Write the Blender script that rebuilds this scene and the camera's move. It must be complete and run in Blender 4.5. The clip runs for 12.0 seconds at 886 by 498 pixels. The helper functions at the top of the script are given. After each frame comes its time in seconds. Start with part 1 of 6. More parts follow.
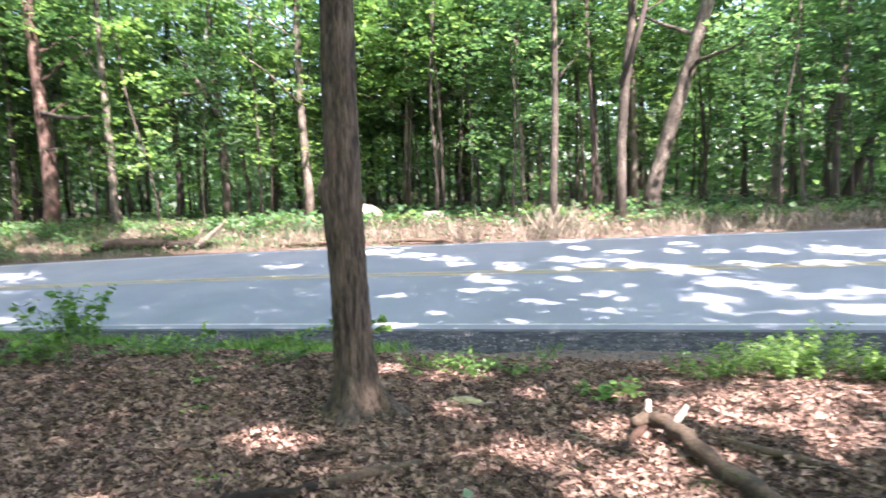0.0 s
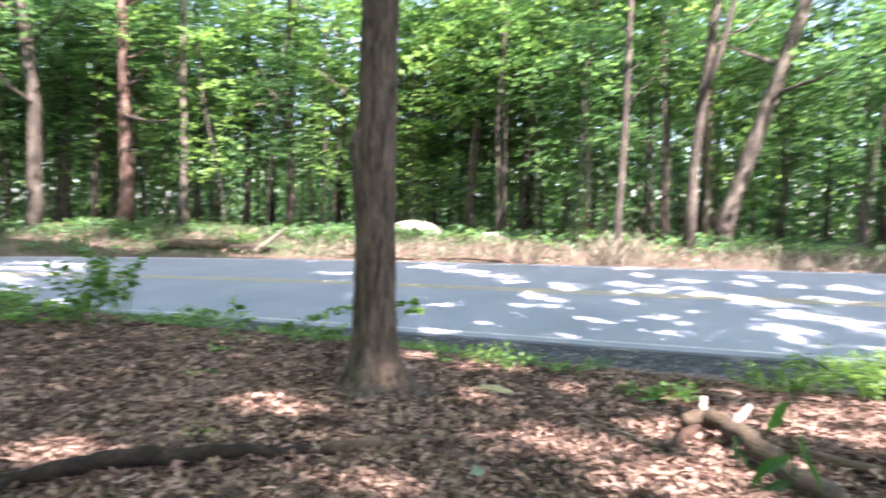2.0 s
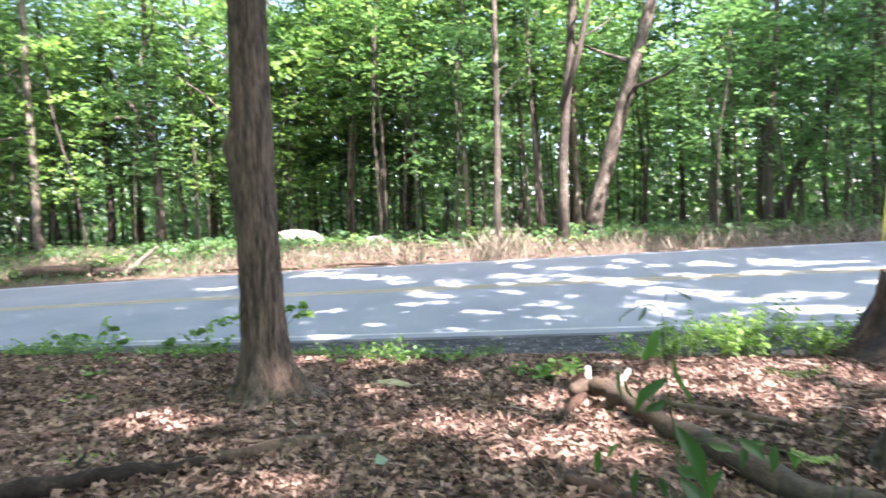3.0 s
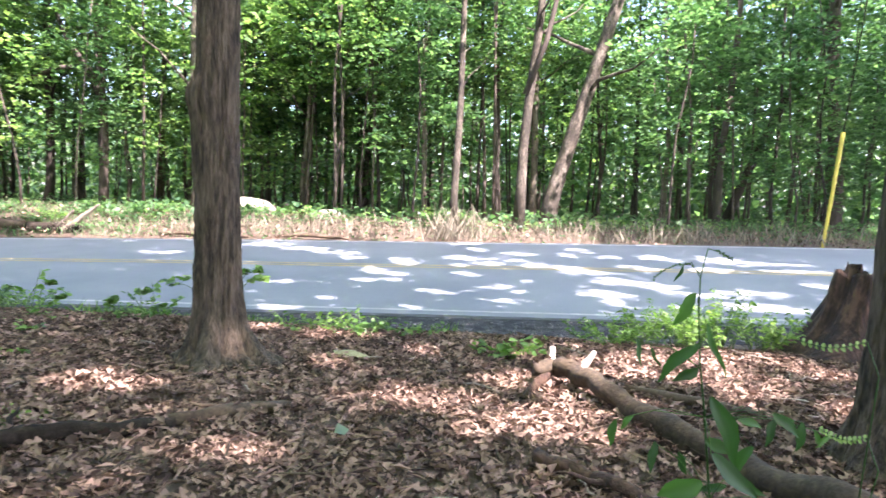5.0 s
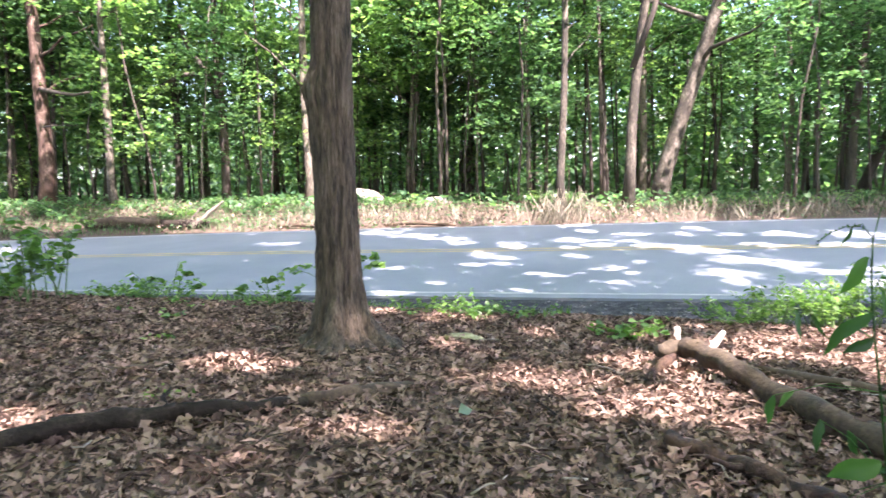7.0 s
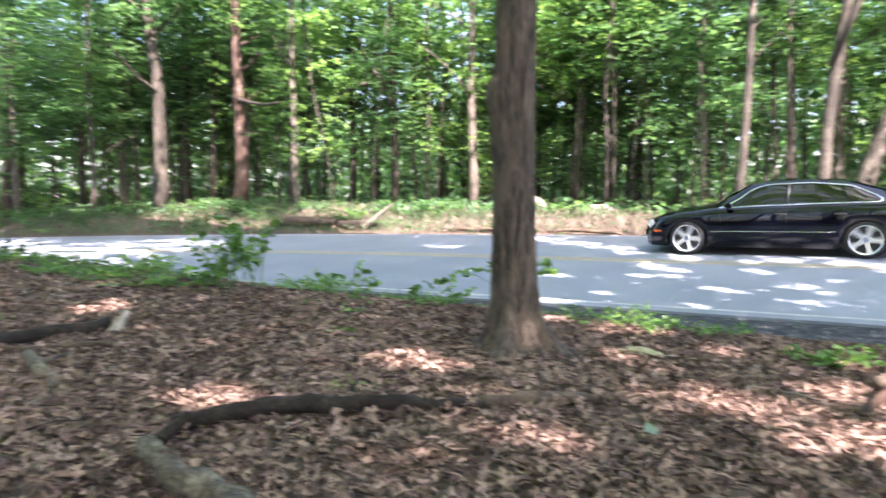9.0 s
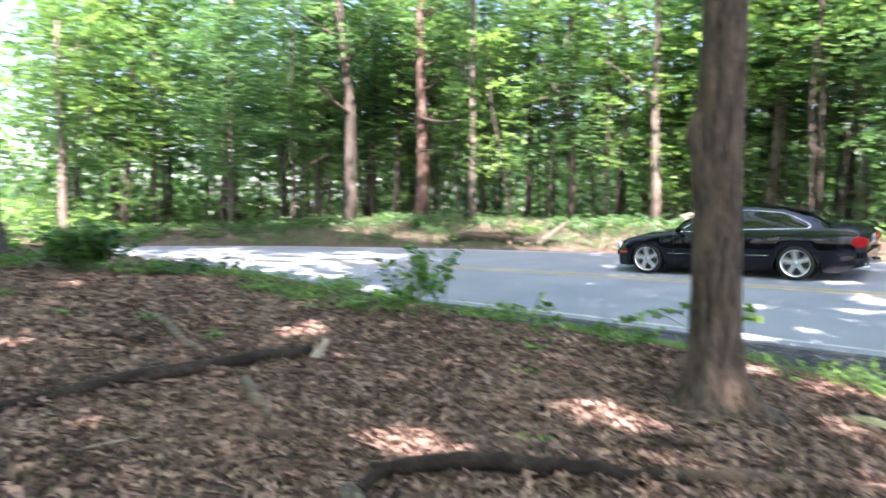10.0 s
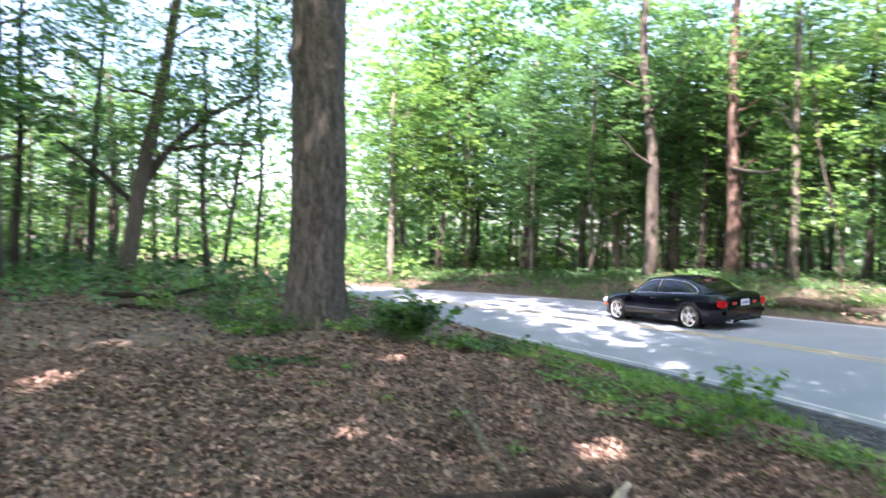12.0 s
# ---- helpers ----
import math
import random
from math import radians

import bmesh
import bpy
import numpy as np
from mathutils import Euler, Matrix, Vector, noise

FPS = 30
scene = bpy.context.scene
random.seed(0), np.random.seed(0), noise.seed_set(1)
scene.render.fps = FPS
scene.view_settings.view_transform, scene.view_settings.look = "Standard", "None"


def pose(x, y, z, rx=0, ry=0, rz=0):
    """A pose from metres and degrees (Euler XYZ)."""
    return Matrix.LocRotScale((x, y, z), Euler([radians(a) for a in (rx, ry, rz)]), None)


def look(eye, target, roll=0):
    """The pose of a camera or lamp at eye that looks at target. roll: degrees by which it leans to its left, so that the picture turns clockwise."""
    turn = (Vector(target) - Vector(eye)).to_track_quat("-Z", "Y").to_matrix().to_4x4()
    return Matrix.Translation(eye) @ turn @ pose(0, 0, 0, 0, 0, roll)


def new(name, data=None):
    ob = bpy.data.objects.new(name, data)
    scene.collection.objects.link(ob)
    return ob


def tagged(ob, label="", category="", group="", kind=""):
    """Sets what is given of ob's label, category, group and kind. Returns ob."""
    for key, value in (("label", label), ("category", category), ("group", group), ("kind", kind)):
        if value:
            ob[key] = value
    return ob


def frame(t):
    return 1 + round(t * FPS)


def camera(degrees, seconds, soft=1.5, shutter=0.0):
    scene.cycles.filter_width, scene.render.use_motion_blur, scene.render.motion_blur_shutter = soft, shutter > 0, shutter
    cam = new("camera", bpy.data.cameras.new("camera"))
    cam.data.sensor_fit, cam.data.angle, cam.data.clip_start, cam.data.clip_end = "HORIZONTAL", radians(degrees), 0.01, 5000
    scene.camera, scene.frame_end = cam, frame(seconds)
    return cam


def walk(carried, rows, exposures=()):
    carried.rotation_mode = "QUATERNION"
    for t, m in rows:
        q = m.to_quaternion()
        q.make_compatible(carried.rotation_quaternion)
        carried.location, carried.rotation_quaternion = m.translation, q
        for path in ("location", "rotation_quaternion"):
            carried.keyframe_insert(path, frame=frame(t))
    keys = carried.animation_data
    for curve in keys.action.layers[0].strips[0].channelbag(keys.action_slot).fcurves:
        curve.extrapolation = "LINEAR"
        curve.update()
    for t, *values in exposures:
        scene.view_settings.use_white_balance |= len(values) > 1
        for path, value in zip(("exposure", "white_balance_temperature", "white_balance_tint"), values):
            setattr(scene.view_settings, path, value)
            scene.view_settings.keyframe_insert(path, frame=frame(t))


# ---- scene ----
cam = camera(67.85, 12.0, soft=1.5, shutter=0.85)
PATH = [
    (0.0, pose(1.151, -0.292, 1.484, 84.15, 1.90, 16.65)),
    (0.5, pose(1.155, -0.192, 1.431, 84.78, 2.87, 20.61)),
    (1.0, pose(1.177, -0.027, 1.347, 84.70, 1.42, 24.74)),
    (1.5, pose(1.179, 0.083, 1.182, 85.30, 0.68, 27.80)),
    (2.0, pose(1.196, 0.101, 1.050, 87.10, -1.74, 22.38)),
    (2.5, pose(1.185, 0.071, 1.010, 87.85, -0.15, 16.39)),
    (3.0, pose(1.195, 0.063, 0.989, 87.53, 1.98, 12.19)),
    (3.2, pose(1.198, 0.047, 0.985, 87.19, 1.67, 10.87)),
    (4.8, pose(1.076, 0.157, 0.921, 86.00, -2.16, 7.59)),
    (5.0, pose(1.073, 0.151, 0.922, 85.98, -2.10, 8.07)),
    (5.5, pose(1.069, 0.145, 0.923, 85.59, -1.63, 11.01)),
    (6.0, pose(1.057, 0.150, 0.911, 84.80, -1.24, 12.53)),
    (6.5, pose(1.036, 0.150, 0.908, 84.59, -0.14, 14.76)),
    (8.3, pose(0.982, 0.135, 0.887, 84.92, -0.70, 23.66)),
    (8.5, pose(0.961, 0.130, 0.890, 84.97, -1.00, 25.15)),
    (9.0, pose(0.918, 0.130, 0.899, 85.09, -0.51, 30.78)),
    (9.5, pose(0.866, 0.122, 0.954, 85.43, -0.47, 37.91)),
    (10.0, pose(0.808, 0.123, 1.078, 85.82, -0.69, 45.72)),
    (10.5, pose(0.756, 0.145, 1.229, 86.29, -0.68, 52.94)),
    (11.0, pose(0.728, 0.120, 1.420, 86.91, -0.84, 59.45)),
    (11.5, pose(0.717, 0.121, 1.584, 87.73, -0.94, 65.60)),
    (12.0, pose(0.710, 0.107, 1.704, 88.68, -1.18, 71.09)),
]
walk(cam, PATH, exposures=[(0.0, 2.88, 6180, 28), (5.0, 2.97, 6180, 28), (10.5, 2.99, 6180, 28), (12.0, 2.9, 6180, 28)])

# ---- daylight ----
SUN_WAY = Vector((0.42, -0.34, 0.84)).normalized()  # towards the sun
world = bpy.data.worlds.new("sky")
scene.world = world
world.use_nodes = True
sky = world.node_tree.nodes.new("ShaderNodeTexSky")
sky.sky_type, sky.sun_disc = "NISHITA", False
sky.sun_elevation = math.asin(SUN_WAY.z)
sky.sun_rotation = math.atan2(SUN_WAY.x, SUN_WAY.y)
sky.air_density, sky.dust_density = 1.0, 2.5
backing = world.node_tree.nodes["Background"]
backing.inputs["Strength"].default_value = 0.15
world.node_tree.links.new(sky.outputs[0], backing.inputs[0])
sun = new("sun", bpy.data.lights.new("sun", "SUN"))
sun.data.energy, sun.data.angle, sun.data.color = 5.0, radians(0.6), (1.0, 0.91, 0.79)
sun.matrix_basis = look(SUN_WAY * 60, (0, 0, 0))


# ---- materials ----
def material(name, tones, scale=8.0, stretch=(1, 1, 1), fine=6.0, rough=0.85, bump=0.3, vary=0.0, island=0.0, metal=0.0,
             sheer=0.0, sheer_tone=None, coat=0.0, depth=0.01, gloss=0.5, spread=0.18):
    """Three tones mixed by noise at two scales, with relief; vary: by object; island: by loose piece; sheer: light let through."""
    m = bpy.data.materials.new(name)
    m.use_nodes = True
    nt = m.node_tree
    out, bsdf = nt.nodes["Material Output"], nt.nodes["Principled BSDF"]

    def node(kind, **sockets):
        n = nt.nodes.new(kind)
        for key, value in sockets.items():
            n.inputs[key].default_value = value
        return n

    def link(a, b):
        nt.links.new(a, b)

    def math_node(op, a, b):
        n = nt.nodes.new("ShaderNodeMath")
        n.operation = op
        for i, v in enumerate((a, b)):
            if isinstance(v, (int, float)):
                n.inputs[i].default_value = v
            else:
                link(v, n.inputs[i])
        return n.outputs[0]

    coord = nt.nodes.new("ShaderNodeTexCoord")
    mapping = nt.nodes.new("ShaderNodeMapping")
    mapping.inputs["Scale"].default_value = stretch
    link(coord.outputs["Object"], mapping.inputs["Vector"])
    large = node("ShaderNodeTexNoise", Scale=scale, Detail=4.0, Roughness=0.6)
    small = node("ShaderNodeTexNoise", Scale=scale * fine, Detail=3.0, Roughness=0.6)
    for n in (large, small):
        link(mapping.outputs[0], n.inputs["Vector"])
    value = math_node("ADD", math_node("MULTIPLY", large.outputs["Fac"], 0.6), math_node("MULTIPLY", small.outputs["Fac"], 0.4))
    if vary:
        info = nt.nodes.new("ShaderNodeObjectInfo")
        value = math_node("ADD", value, math_node("MULTIPLY", math_node("SUBTRACT", info.outputs["Random"], 0.5), vary))
    if island:
        geo = nt.nodes.new("ShaderNodeNewGeometry")
        value = math_node("ADD", value, math_node("MULTIPLY", math_node("SUBTRACT", geo.outputs["Random Per Island"], 0.5), island))
    ramp = nt.nodes.new("ShaderNodeValToRGB")
    el = ramp.color_ramp.elements
    el[0].position, el[1].position = 0.5 - spread, 0.5 + spread
    el[0].color, el[1].color = (*tones[0], 1), (*tones[2], 1)
    mid = el.new(0.5)
    mid.color = (*tones[1], 1)
    link(value, ramp.inputs[0])
    link(ramp.outputs[0], bsdf.inputs["Base Color"])
    bsdf.inputs["Roughness"].default_value = rough
    bsdf.inputs["Metallic"].default_value = metal
    bsdf.inputs["Coat Weight"].default_value = coat
    bsdf.inputs["Coat Roughness"].default_value = 0.05
    bsdf.inputs["Specular IOR Level"].default_value = gloss
    if bump:
        b = node("ShaderNodeBump", Strength=bump, Distance=depth)
        link(value, b.inputs["Height"])
        link(b.outputs[0], bsdf.inputs["Normal"])
    if sheer:
        t = nt.nodes.new("ShaderNodeBsdfTranslucent")
        tint = nt.nodes.new("ShaderNodeMix")
        tint.data_type, tint.blend_type = "RGBA", "MULTIPLY"
        tint.inputs["Factor"].default_value = 1.0
        link(ramp.outputs[0], tint.inputs[6])
        tint.inputs[7].default_value = (*(sheer_tone or (1, 1, 1)), 1)
        link(tint.outputs[2], t.inputs["Color"])
        mix = nt.nodes.new("ShaderNodeMixShader")
        mix.inputs[0].default_value = sheer
        link(bsdf.outputs[0], mix.inputs[1])
        link(t.outputs[0], mix.inputs[2])
        link(mix.outputs[0], out.inputs["Surface"])
    return m


def leafy(name, tones, **more):
    keys = dict(scale=0.6, fine=10, rough=0.42, bump=0.0, island=0.6, vary=0.3, sheer=0.5, sheer_tone=(1.85, 1.85, 1.1), gloss=0.5)
    keys.update(more)
    return material(name, tones, **keys)


M_EARTH = material("leaf_mould", ((0.036, 0.025, 0.018), (0.082, 0.056, 0.041), (0.16, 0.11, 0.082)), scale=16.0, fine=5, bump=0.8, depth=0.02)
M_LITTER = material("dead_leaves", ((0.06, 0.039, 0.03), (0.184, 0.124, 0.096), (0.31, 0.21, 0.167)), scale=1.2, fine=30, island=0.62, bump=0.2, sheer=0.12, rough=0.8, gloss=0.25)
M_ROAD = material("worn_asphalt", ((0.145, 0.16, 0.188), (0.174, 0.19, 0.219), (0.203, 0.219, 0.248)), scale=0.6, fine=60, bump=0.25, depth=0.004, rough=0.8, gloss=0.35)
M_ROADEDGE = material("dark_broken_asphalt", ((0.02, 0.022, 0.026), (0.042, 0.044, 0.049), (0.12, 0.12, 0.122)), scale=9, fine=14, bump=0.8, depth=0.02, gloss=0.08, rough=1.0)
M_WHITE = material("worn_white_road_paint", ((0.19, 0.195, 0.205), (0.33, 0.335, 0.335), (0.52, 0.52, 0.51)), scale=6, fine=12, bump=0.1)
M_YELLOW = material("worn_yellow_road_paint", ((0.20, 0.19, 0.16), (0.31, 0.25, 0.13), (0.42, 0.31, 0.12)), scale=6, fine=12, bump=0.1)
M_BARK = material("furrowed_grey_bark", ((0.012, 0.008, 0.005), (0.072, 0.050, 0.034), (0.145, 0.108, 0.078)), scale=24, stretch=(1, 1, 0.17), fine=3.4, bump=1.0, depth=0.06, spread=0.12)
M_BARK_OLD = material("dark_grey_old_bark", ((0.018, 0.014, 0.011), (0.062, 0.05, 0.041), (0.135, 0.113, 0.095)), scale=13, stretch=(1, 1, 0.2), fine=4, bump=1.0, depth=0.05, spread=0.12)
M_BARK_GREY = material("smooth_grey_bark", ((0.032, 0.025, 0.019), (0.076, 0.061, 0.047), (0.175, 0.148, 0.12)), scale=5, stretch=(1, 1, 0.35), fine=7, bump=0.9, depth=0.03, vary=0.2, spread=0.09)
M_BARK_DARK = material("dark_brown_bark", ((0.03, 0.024, 0.02), (0.065, 0.05, 0.042), (0.12, 0.095, 0.08)), scale=10, stretch=(1, 1, 0.2), fine=6, bump=0.9, depth=0.02, vary=0.2)
# the pale tone paints sunlit patches into the red-brown bark
M_BARK_RED = material("red_brown_sun_patched_bark", ((0.028, 0.015, 0.011), (0.07, 0.038, 0.028), (0.27, 0.19, 0.155)), scale=5, stretch=(1, 1, 0.4), fine=5, bump=0.8, depth=0.02)
M_LEAF = leafy("maple_leaf", ((0.040, 0.094, 0.033), (0.094, 0.188, 0.063), (0.165, 0.275, 0.098)))
# darker, bluer leaf copy: varies the crowns and paints shade into deep cover
M_LEAF_BLUE = leafy("leaf_darkened_for_shade", ((0.031, 0.080, 0.034), (0.063, 0.142, 0.064), (0.112, 0.21, 0.10)))
M_WEED = leafy("roadside_weed", ((0.045, 0.105, 0.02), (0.094, 0.188, 0.042), (0.16, 0.27, 0.072)))
# dark leaf of shrubs and weeds; also paints shade on far left foliage
M_WEED_DARK = leafy("dark_shrub_and_far_shade_leaf", ((0.015, 0.045, 0.012), (0.03, 0.085, 0.02), (0.06, 0.14, 0.03)))
M_DRY = material("dry_grass", ((0.09, 0.08, 0.055), (0.165, 0.145, 0.105), (0.29, 0.255, 0.20)), scale=2, fine=8, island=0.5, bump=0.0, sheer=0.25)
M_ROT = material("rotten_red_wood", ((0.008, 0.003, 0.002), (0.028, 0.012, 0.008), (0.085, 0.045, 0.028)), scale=9, stretch=(1, 1, 0.25), fine=5, bump=1.0, depth=0.03, spread=0.1)
M_LOG = material("bare_tan_log", ((0.02, 0.012, 0.007), (0.066, 0.043, 0.027), (0.125, 0.088, 0.058)), scale=7, stretch=(1, 1, 1), fine=8, bump=0.5, depth=0.01)
M_LOG_BROWN = material("dull_brown_log", ((0.012, 0.008, 0.004), (0.044, 0.029, 0.017), (0.09, 0.063, 0.037)), scale=6, fine=8, bump=0.7, depth=0.015)
M_DARKLOG = material("black_rotting_wood", ((0.008, 0.006, 0.005), (0.02, 0.015, 0.012), (0.055, 0.042, 0.033)), scale=8, fine=6, bump=0.9, depth=0.02, gloss=0.15)
M_MOSSLOG = material("mossy_grey_log", ((0.014, 0.010, 0.007), (0.06, 0.045, 0.029), (0.20, 0.17, 0.115)), scale=14, fine=4, bump=0.8, depth=0.02)
M_PALE = material("bleached_wood", ((0.16, 0.125, 0.10), (0.30, 0.25, 0.21), (0.46, 0.41, 0.36)), scale=6, fine=6, bump=0.5)
M_STONE = material("pale_field_stone", ((0.11, 0.098, 0.08), (0.2, 0.18, 0.15), (0.31, 0.285, 0.25)), scale=4, fine=8, bump=0.6)
M_GRAVEL = material("grey_gravel", ((0.05, 0.05, 0.052), (0.11, 0.107, 0.105), (0.2, 0.195, 0.19)), scale=3, fine=12, island=0.5, bump=0.3)
M_STONE_MOSS = material("yellow_mossy_stone", ((0.14, 0.13, 0.06), (0.25, 0.235, 0.12), (0.36, 0.34, 0.2)), scale=9, fine=8, bump=0.6)
M_LEAF_PALE = leafy("pale_leaf_underside", ((0.09, 0.15, 0.10), (0.13, 0.20, 0.14), (0.18, 0.26, 0.19)))
M_STEM = material("green_stem", ((0.05, 0.10, 0.03), (0.09, 0.15, 0.05), (0.14, 0.20, 0.08)), scale=10, bump=0.1)
M_POST = material("yellow_plastic", ((0.44, 0.34, 0.05), (0.55, 0.43, 0.06), (0.62, 0.50, 0.09)), scale=5, bump=0.05, rough=0.5)


# ---- mesh tools ----
def mesh_object(name, verts, faces, mat, parent=None, smooth_faces=False, label=""):
    data = bpy.data.meshes.new(name)
    data.from_pydata(verts, [], faces)
    if smooth_faces:
        data.polygons.foreach_set("use_smooth", [True] * len(data.polygons))
    data.materials.append(mat)
    data.update()
    ob = new(name, data)
    if parent:
        ob.parent = parent
    if label:
        tagged(ob, label)
    return ob


def part(name, bm, mat, parent, label=""):
    data = bpy.data.meshes.new(name)
    bm.to_mesh(data)
    bm.free()
    data.materials.append(mat)
    ob = new(name, data)
    ob.parent = parent
    if label:
        tagged(ob, label)
    return ob


def empty_thing(name, m, label, category, group=""):
    ob = new(name)
    ob.matrix_basis = m
    return tagged(ob, label, category, group)


def tube(points, radii, segs=10, rough=0.0, freq=2.0, ridges=0.0, seed=0.0, caps=True):
    """Verts and faces of a bent, tapered round form along points; ridges: furrows along it."""
    verts, faces = [], []
    pts = [Vector(p) for p in points]
    side = None
    for i, p in enumerate(pts):
        way = (pts[min(i + 1, len(pts) - 1)] - pts[max(i - 1, 0)]).normalized()
        if side is None:
            side = way.orthogonal().normalized()
        side = (side - way * side.dot(way)).normalized()
        up = way.cross(side)
        for k in range(segs):
            a = 2 * math.pi * k / segs
            r = radii[i]
            ring = side * math.cos(a) + up * math.sin(a)
            if rough:
                r *= 1 + rough * noise.noise(p * freq + ring * 1.3 + Vector((seed, 0, 0)))
            if ridges:
                q = Vector((math.cos(a) * 6.5, math.sin(a) * 6.5, i * 0.11 + seed))
                q += 0.5 * noise.noise_vector(q * 0.7)
                r *= 1 + ridges * (1 - 2 * abs(noise.noise(q))) + ridges * 0.5 * noise.noise(q * 2.7)
            verts.append(p + ring * r)
    n = len(pts)
    for i in range(n - 1):
        for k in range(segs):
            a, b = i * segs + k, i * segs + (k + 1) % segs
            faces.append((a, b, b + segs, a + segs))
    if caps:
        faces.append(tuple(range(segs - 1, -1, -1)))
        faces.append(tuple((n - 1) * segs + k for k in range(segs)))
    return verts, faces


def join(pieces):
    verts, faces = [], []
    for v, f in pieces:
        o = len(verts)
        verts += [tuple(p) for p in v]
        faces += [tuple(i + o for i in face) for face in f]
    return verts, faces


def line(a, b, n, wobble=0.0, seed=0.0):
    """n + 1 points from a to b, wavering."""
    a, b = Vector(a), Vector(b)
    out = []
    for i in range(n + 1):
        u = i / n
        p = a.lerp(b, u)
        if wobble and 0 < i:
            p += wobble * noise.noise_vector(Vector((seed * 7.1, seed * 3.3, u * 2.2 + seed)))
        out.append(p)
    return out


def leaves(name, centres, normals, sizes, mat, rng, parent=None, slim=0.62, lobed=False, fold=0.25, ways=None, oak=False):
    """Many single leaves as one mesh. normals: unit rows; sizes: lengths."""
    n = len(centres)
    helper = rng.normal(size=(n, 3)) if ways is None else ways
    along = helper - normals * np.sum(helper * normals, axis=1)[:, None]
    along /= np.linalg.norm(along, axis=1)[:, None] + 1e-9
    across = np.cross(normals, along)
    s = sizes[:, None]
    if oak:
        outline = [(0, 0), (0.30, 0.46), (0.44, 0.13), (0.74, 0.42), (1, 0), (0.74, -0.42), (0.44, -0.13), (0.30, -0.46)]
        polys = ((0, 4, 3, 2, 1), (0, 7, 6, 5, 4))
    elif lobed:
        outline = [(0, 0), (0.28, 0.42), (0.72, 0.34), (1, 0), (0.72, -0.34), (0.28, -0.42)]
        polys = ((0, 3, 2, 1), (0, 5, 4, 3))
    else:
        outline = [(0, 0), (0.45, 0.5), (1, 0), (0.45, -0.5)]
        polys = ((0, 2, 1), (0, 3, 2))
    k = len(outline)
    verts = np.empty((n, k, 3))
    for j, (u, w) in enumerate(outline):
        lift = fold * abs(w) * rng.uniform(0.3, 1.6, size=(n, 1))
        verts[:, j] = centres + s * ((u - 0.5) * along + w * slim * 1.6 * across + lift * normals - 0.15 * fold * u * u * normals)
    base = np.arange(n)[:, None] * k
    size = len(polys[0])
    loops = np.concatenate([base + np.array(p)[None, :] for p in polys], axis=1).reshape(-1)
    data = bpy.data.meshes.new(name)
    data.vertices.add(n * k)
    data.vertices.foreach_set("co", verts.reshape(-1))
    data.loops.add(len(loops))
    data.loops.foreach_set("vertex_index", loops.astype(np.int32))
    count = n * len(polys)
    data.polygons.add(count)
    data.polygons.foreach_set("loop_start", (np.arange(count) * size).astype(np.int32))
    data.update(calc_edges=True)
    data.validate()
    data.materials.append(mat)
    ob = new(name, data)
    if parent:
        ob.parent = parent
    return ob


def tilted(rng, n, spread):
    """n unit normals about the upright, spread from it."""
    v = rng.normal(size=(n, 3)) * spread
    v[:, 2] = 1.0
    return v / np.linalg.norm(v, axis=1)[:, None]


# ---- the lie of the land ----
def road_mid(x):
    """The road's middle line: y for a given x."""
    if x < -4:
        return 11.68 - (x + 4) ** 2 / 160
    return 11.68 - max(0.0, x - 3) ** 2 / 130


def road_z(x, y):
    """Height of the tilted road surface."""
    return 0.031 * x + 0.0614 * y - 0.91


def smooth(a, b, v):
    u = min(1.0, max(0.0, (v - a) / (b - a)))
    return u * u * (3 - 2 * u)


def ground_z(x, y):
    """Height of the earth: a flat wooded bank, the cut of the road, and the wood beyond."""
    m = road_mid(x)
    slant = math.hypot(1, 0.0125 * (x + 4) if x < -4 else 0)
    d = (y - m) / slant
    near = 0.05 * smooth(-3, -9, x) - 0.45 * smooth(-12, -40, x)
    bed = road_z(x, min(y, m + 6)) - 0.07
    if d < 0:
        u = smooth(-7.5, -4.0, d)
        return near * (1 - u) + bed * u
    far = 0.36 - 1.0 * smooth(-16, -36, x) + 0.3 * smooth(12, 45, d)
    u = smooth(3.5, 6.6, d)
    return bed * (1 - u) + far * u


def bumps(x, y):
    m = road_mid(x)
    d = abs(y - m)
    calm = smooth(3.6, 5.0, d)
    return calm * (0.035 * noise.noise(Vector((x * 0.9, y * 0.9, 3))) + 0.02 * noise.noise(Vector((x * 3.1, y * 3.1, 8))))


def land(x, y):
    return ground_z(x, y) + bumps(x, y)


def spaced(lo, hi, fine_lo, fine_hi, step, grow):
    vals, v, s = [], fine_lo, step
    while v < fine_hi:
        vals.append(v)
        v += step
    while v < hi:
        vals.append(v)
        s *= grow
        v += s
    vals.append(hi)
    v, s = fine_lo - step, step
    while v > lo:
        vals.insert(0, v)
        s *= grow
        v -= s
    vals.insert(0, lo)
    return vals


def build_ground():
    xs = spaced(-600, 600, -12, 7, 0.19, 1.1)
    ys = spaced(-600, 600, -1, 18, 0.17, 1.1)
    verts = [(x, y, land(x, y) if abs(x) < 90 and abs(y) < 90 else ground_z(max(-90, min(90, x)), max(-90, min(90, y)))) for y in ys for x in xs]
    w = len(xs)
    faces = [(j * w + i, j * w + i + 1, (j + 1) * w + i + 1, (j + 1) * w + i) for j in range(len(ys) - 1) for i in range(w - 1)]
    ob = mesh_object("ground", verts, faces, M_EARTH, smooth_faces=True)
    tagged(ob, "brown woodland floor of leaf mould and soil", "ground", kind="structure")


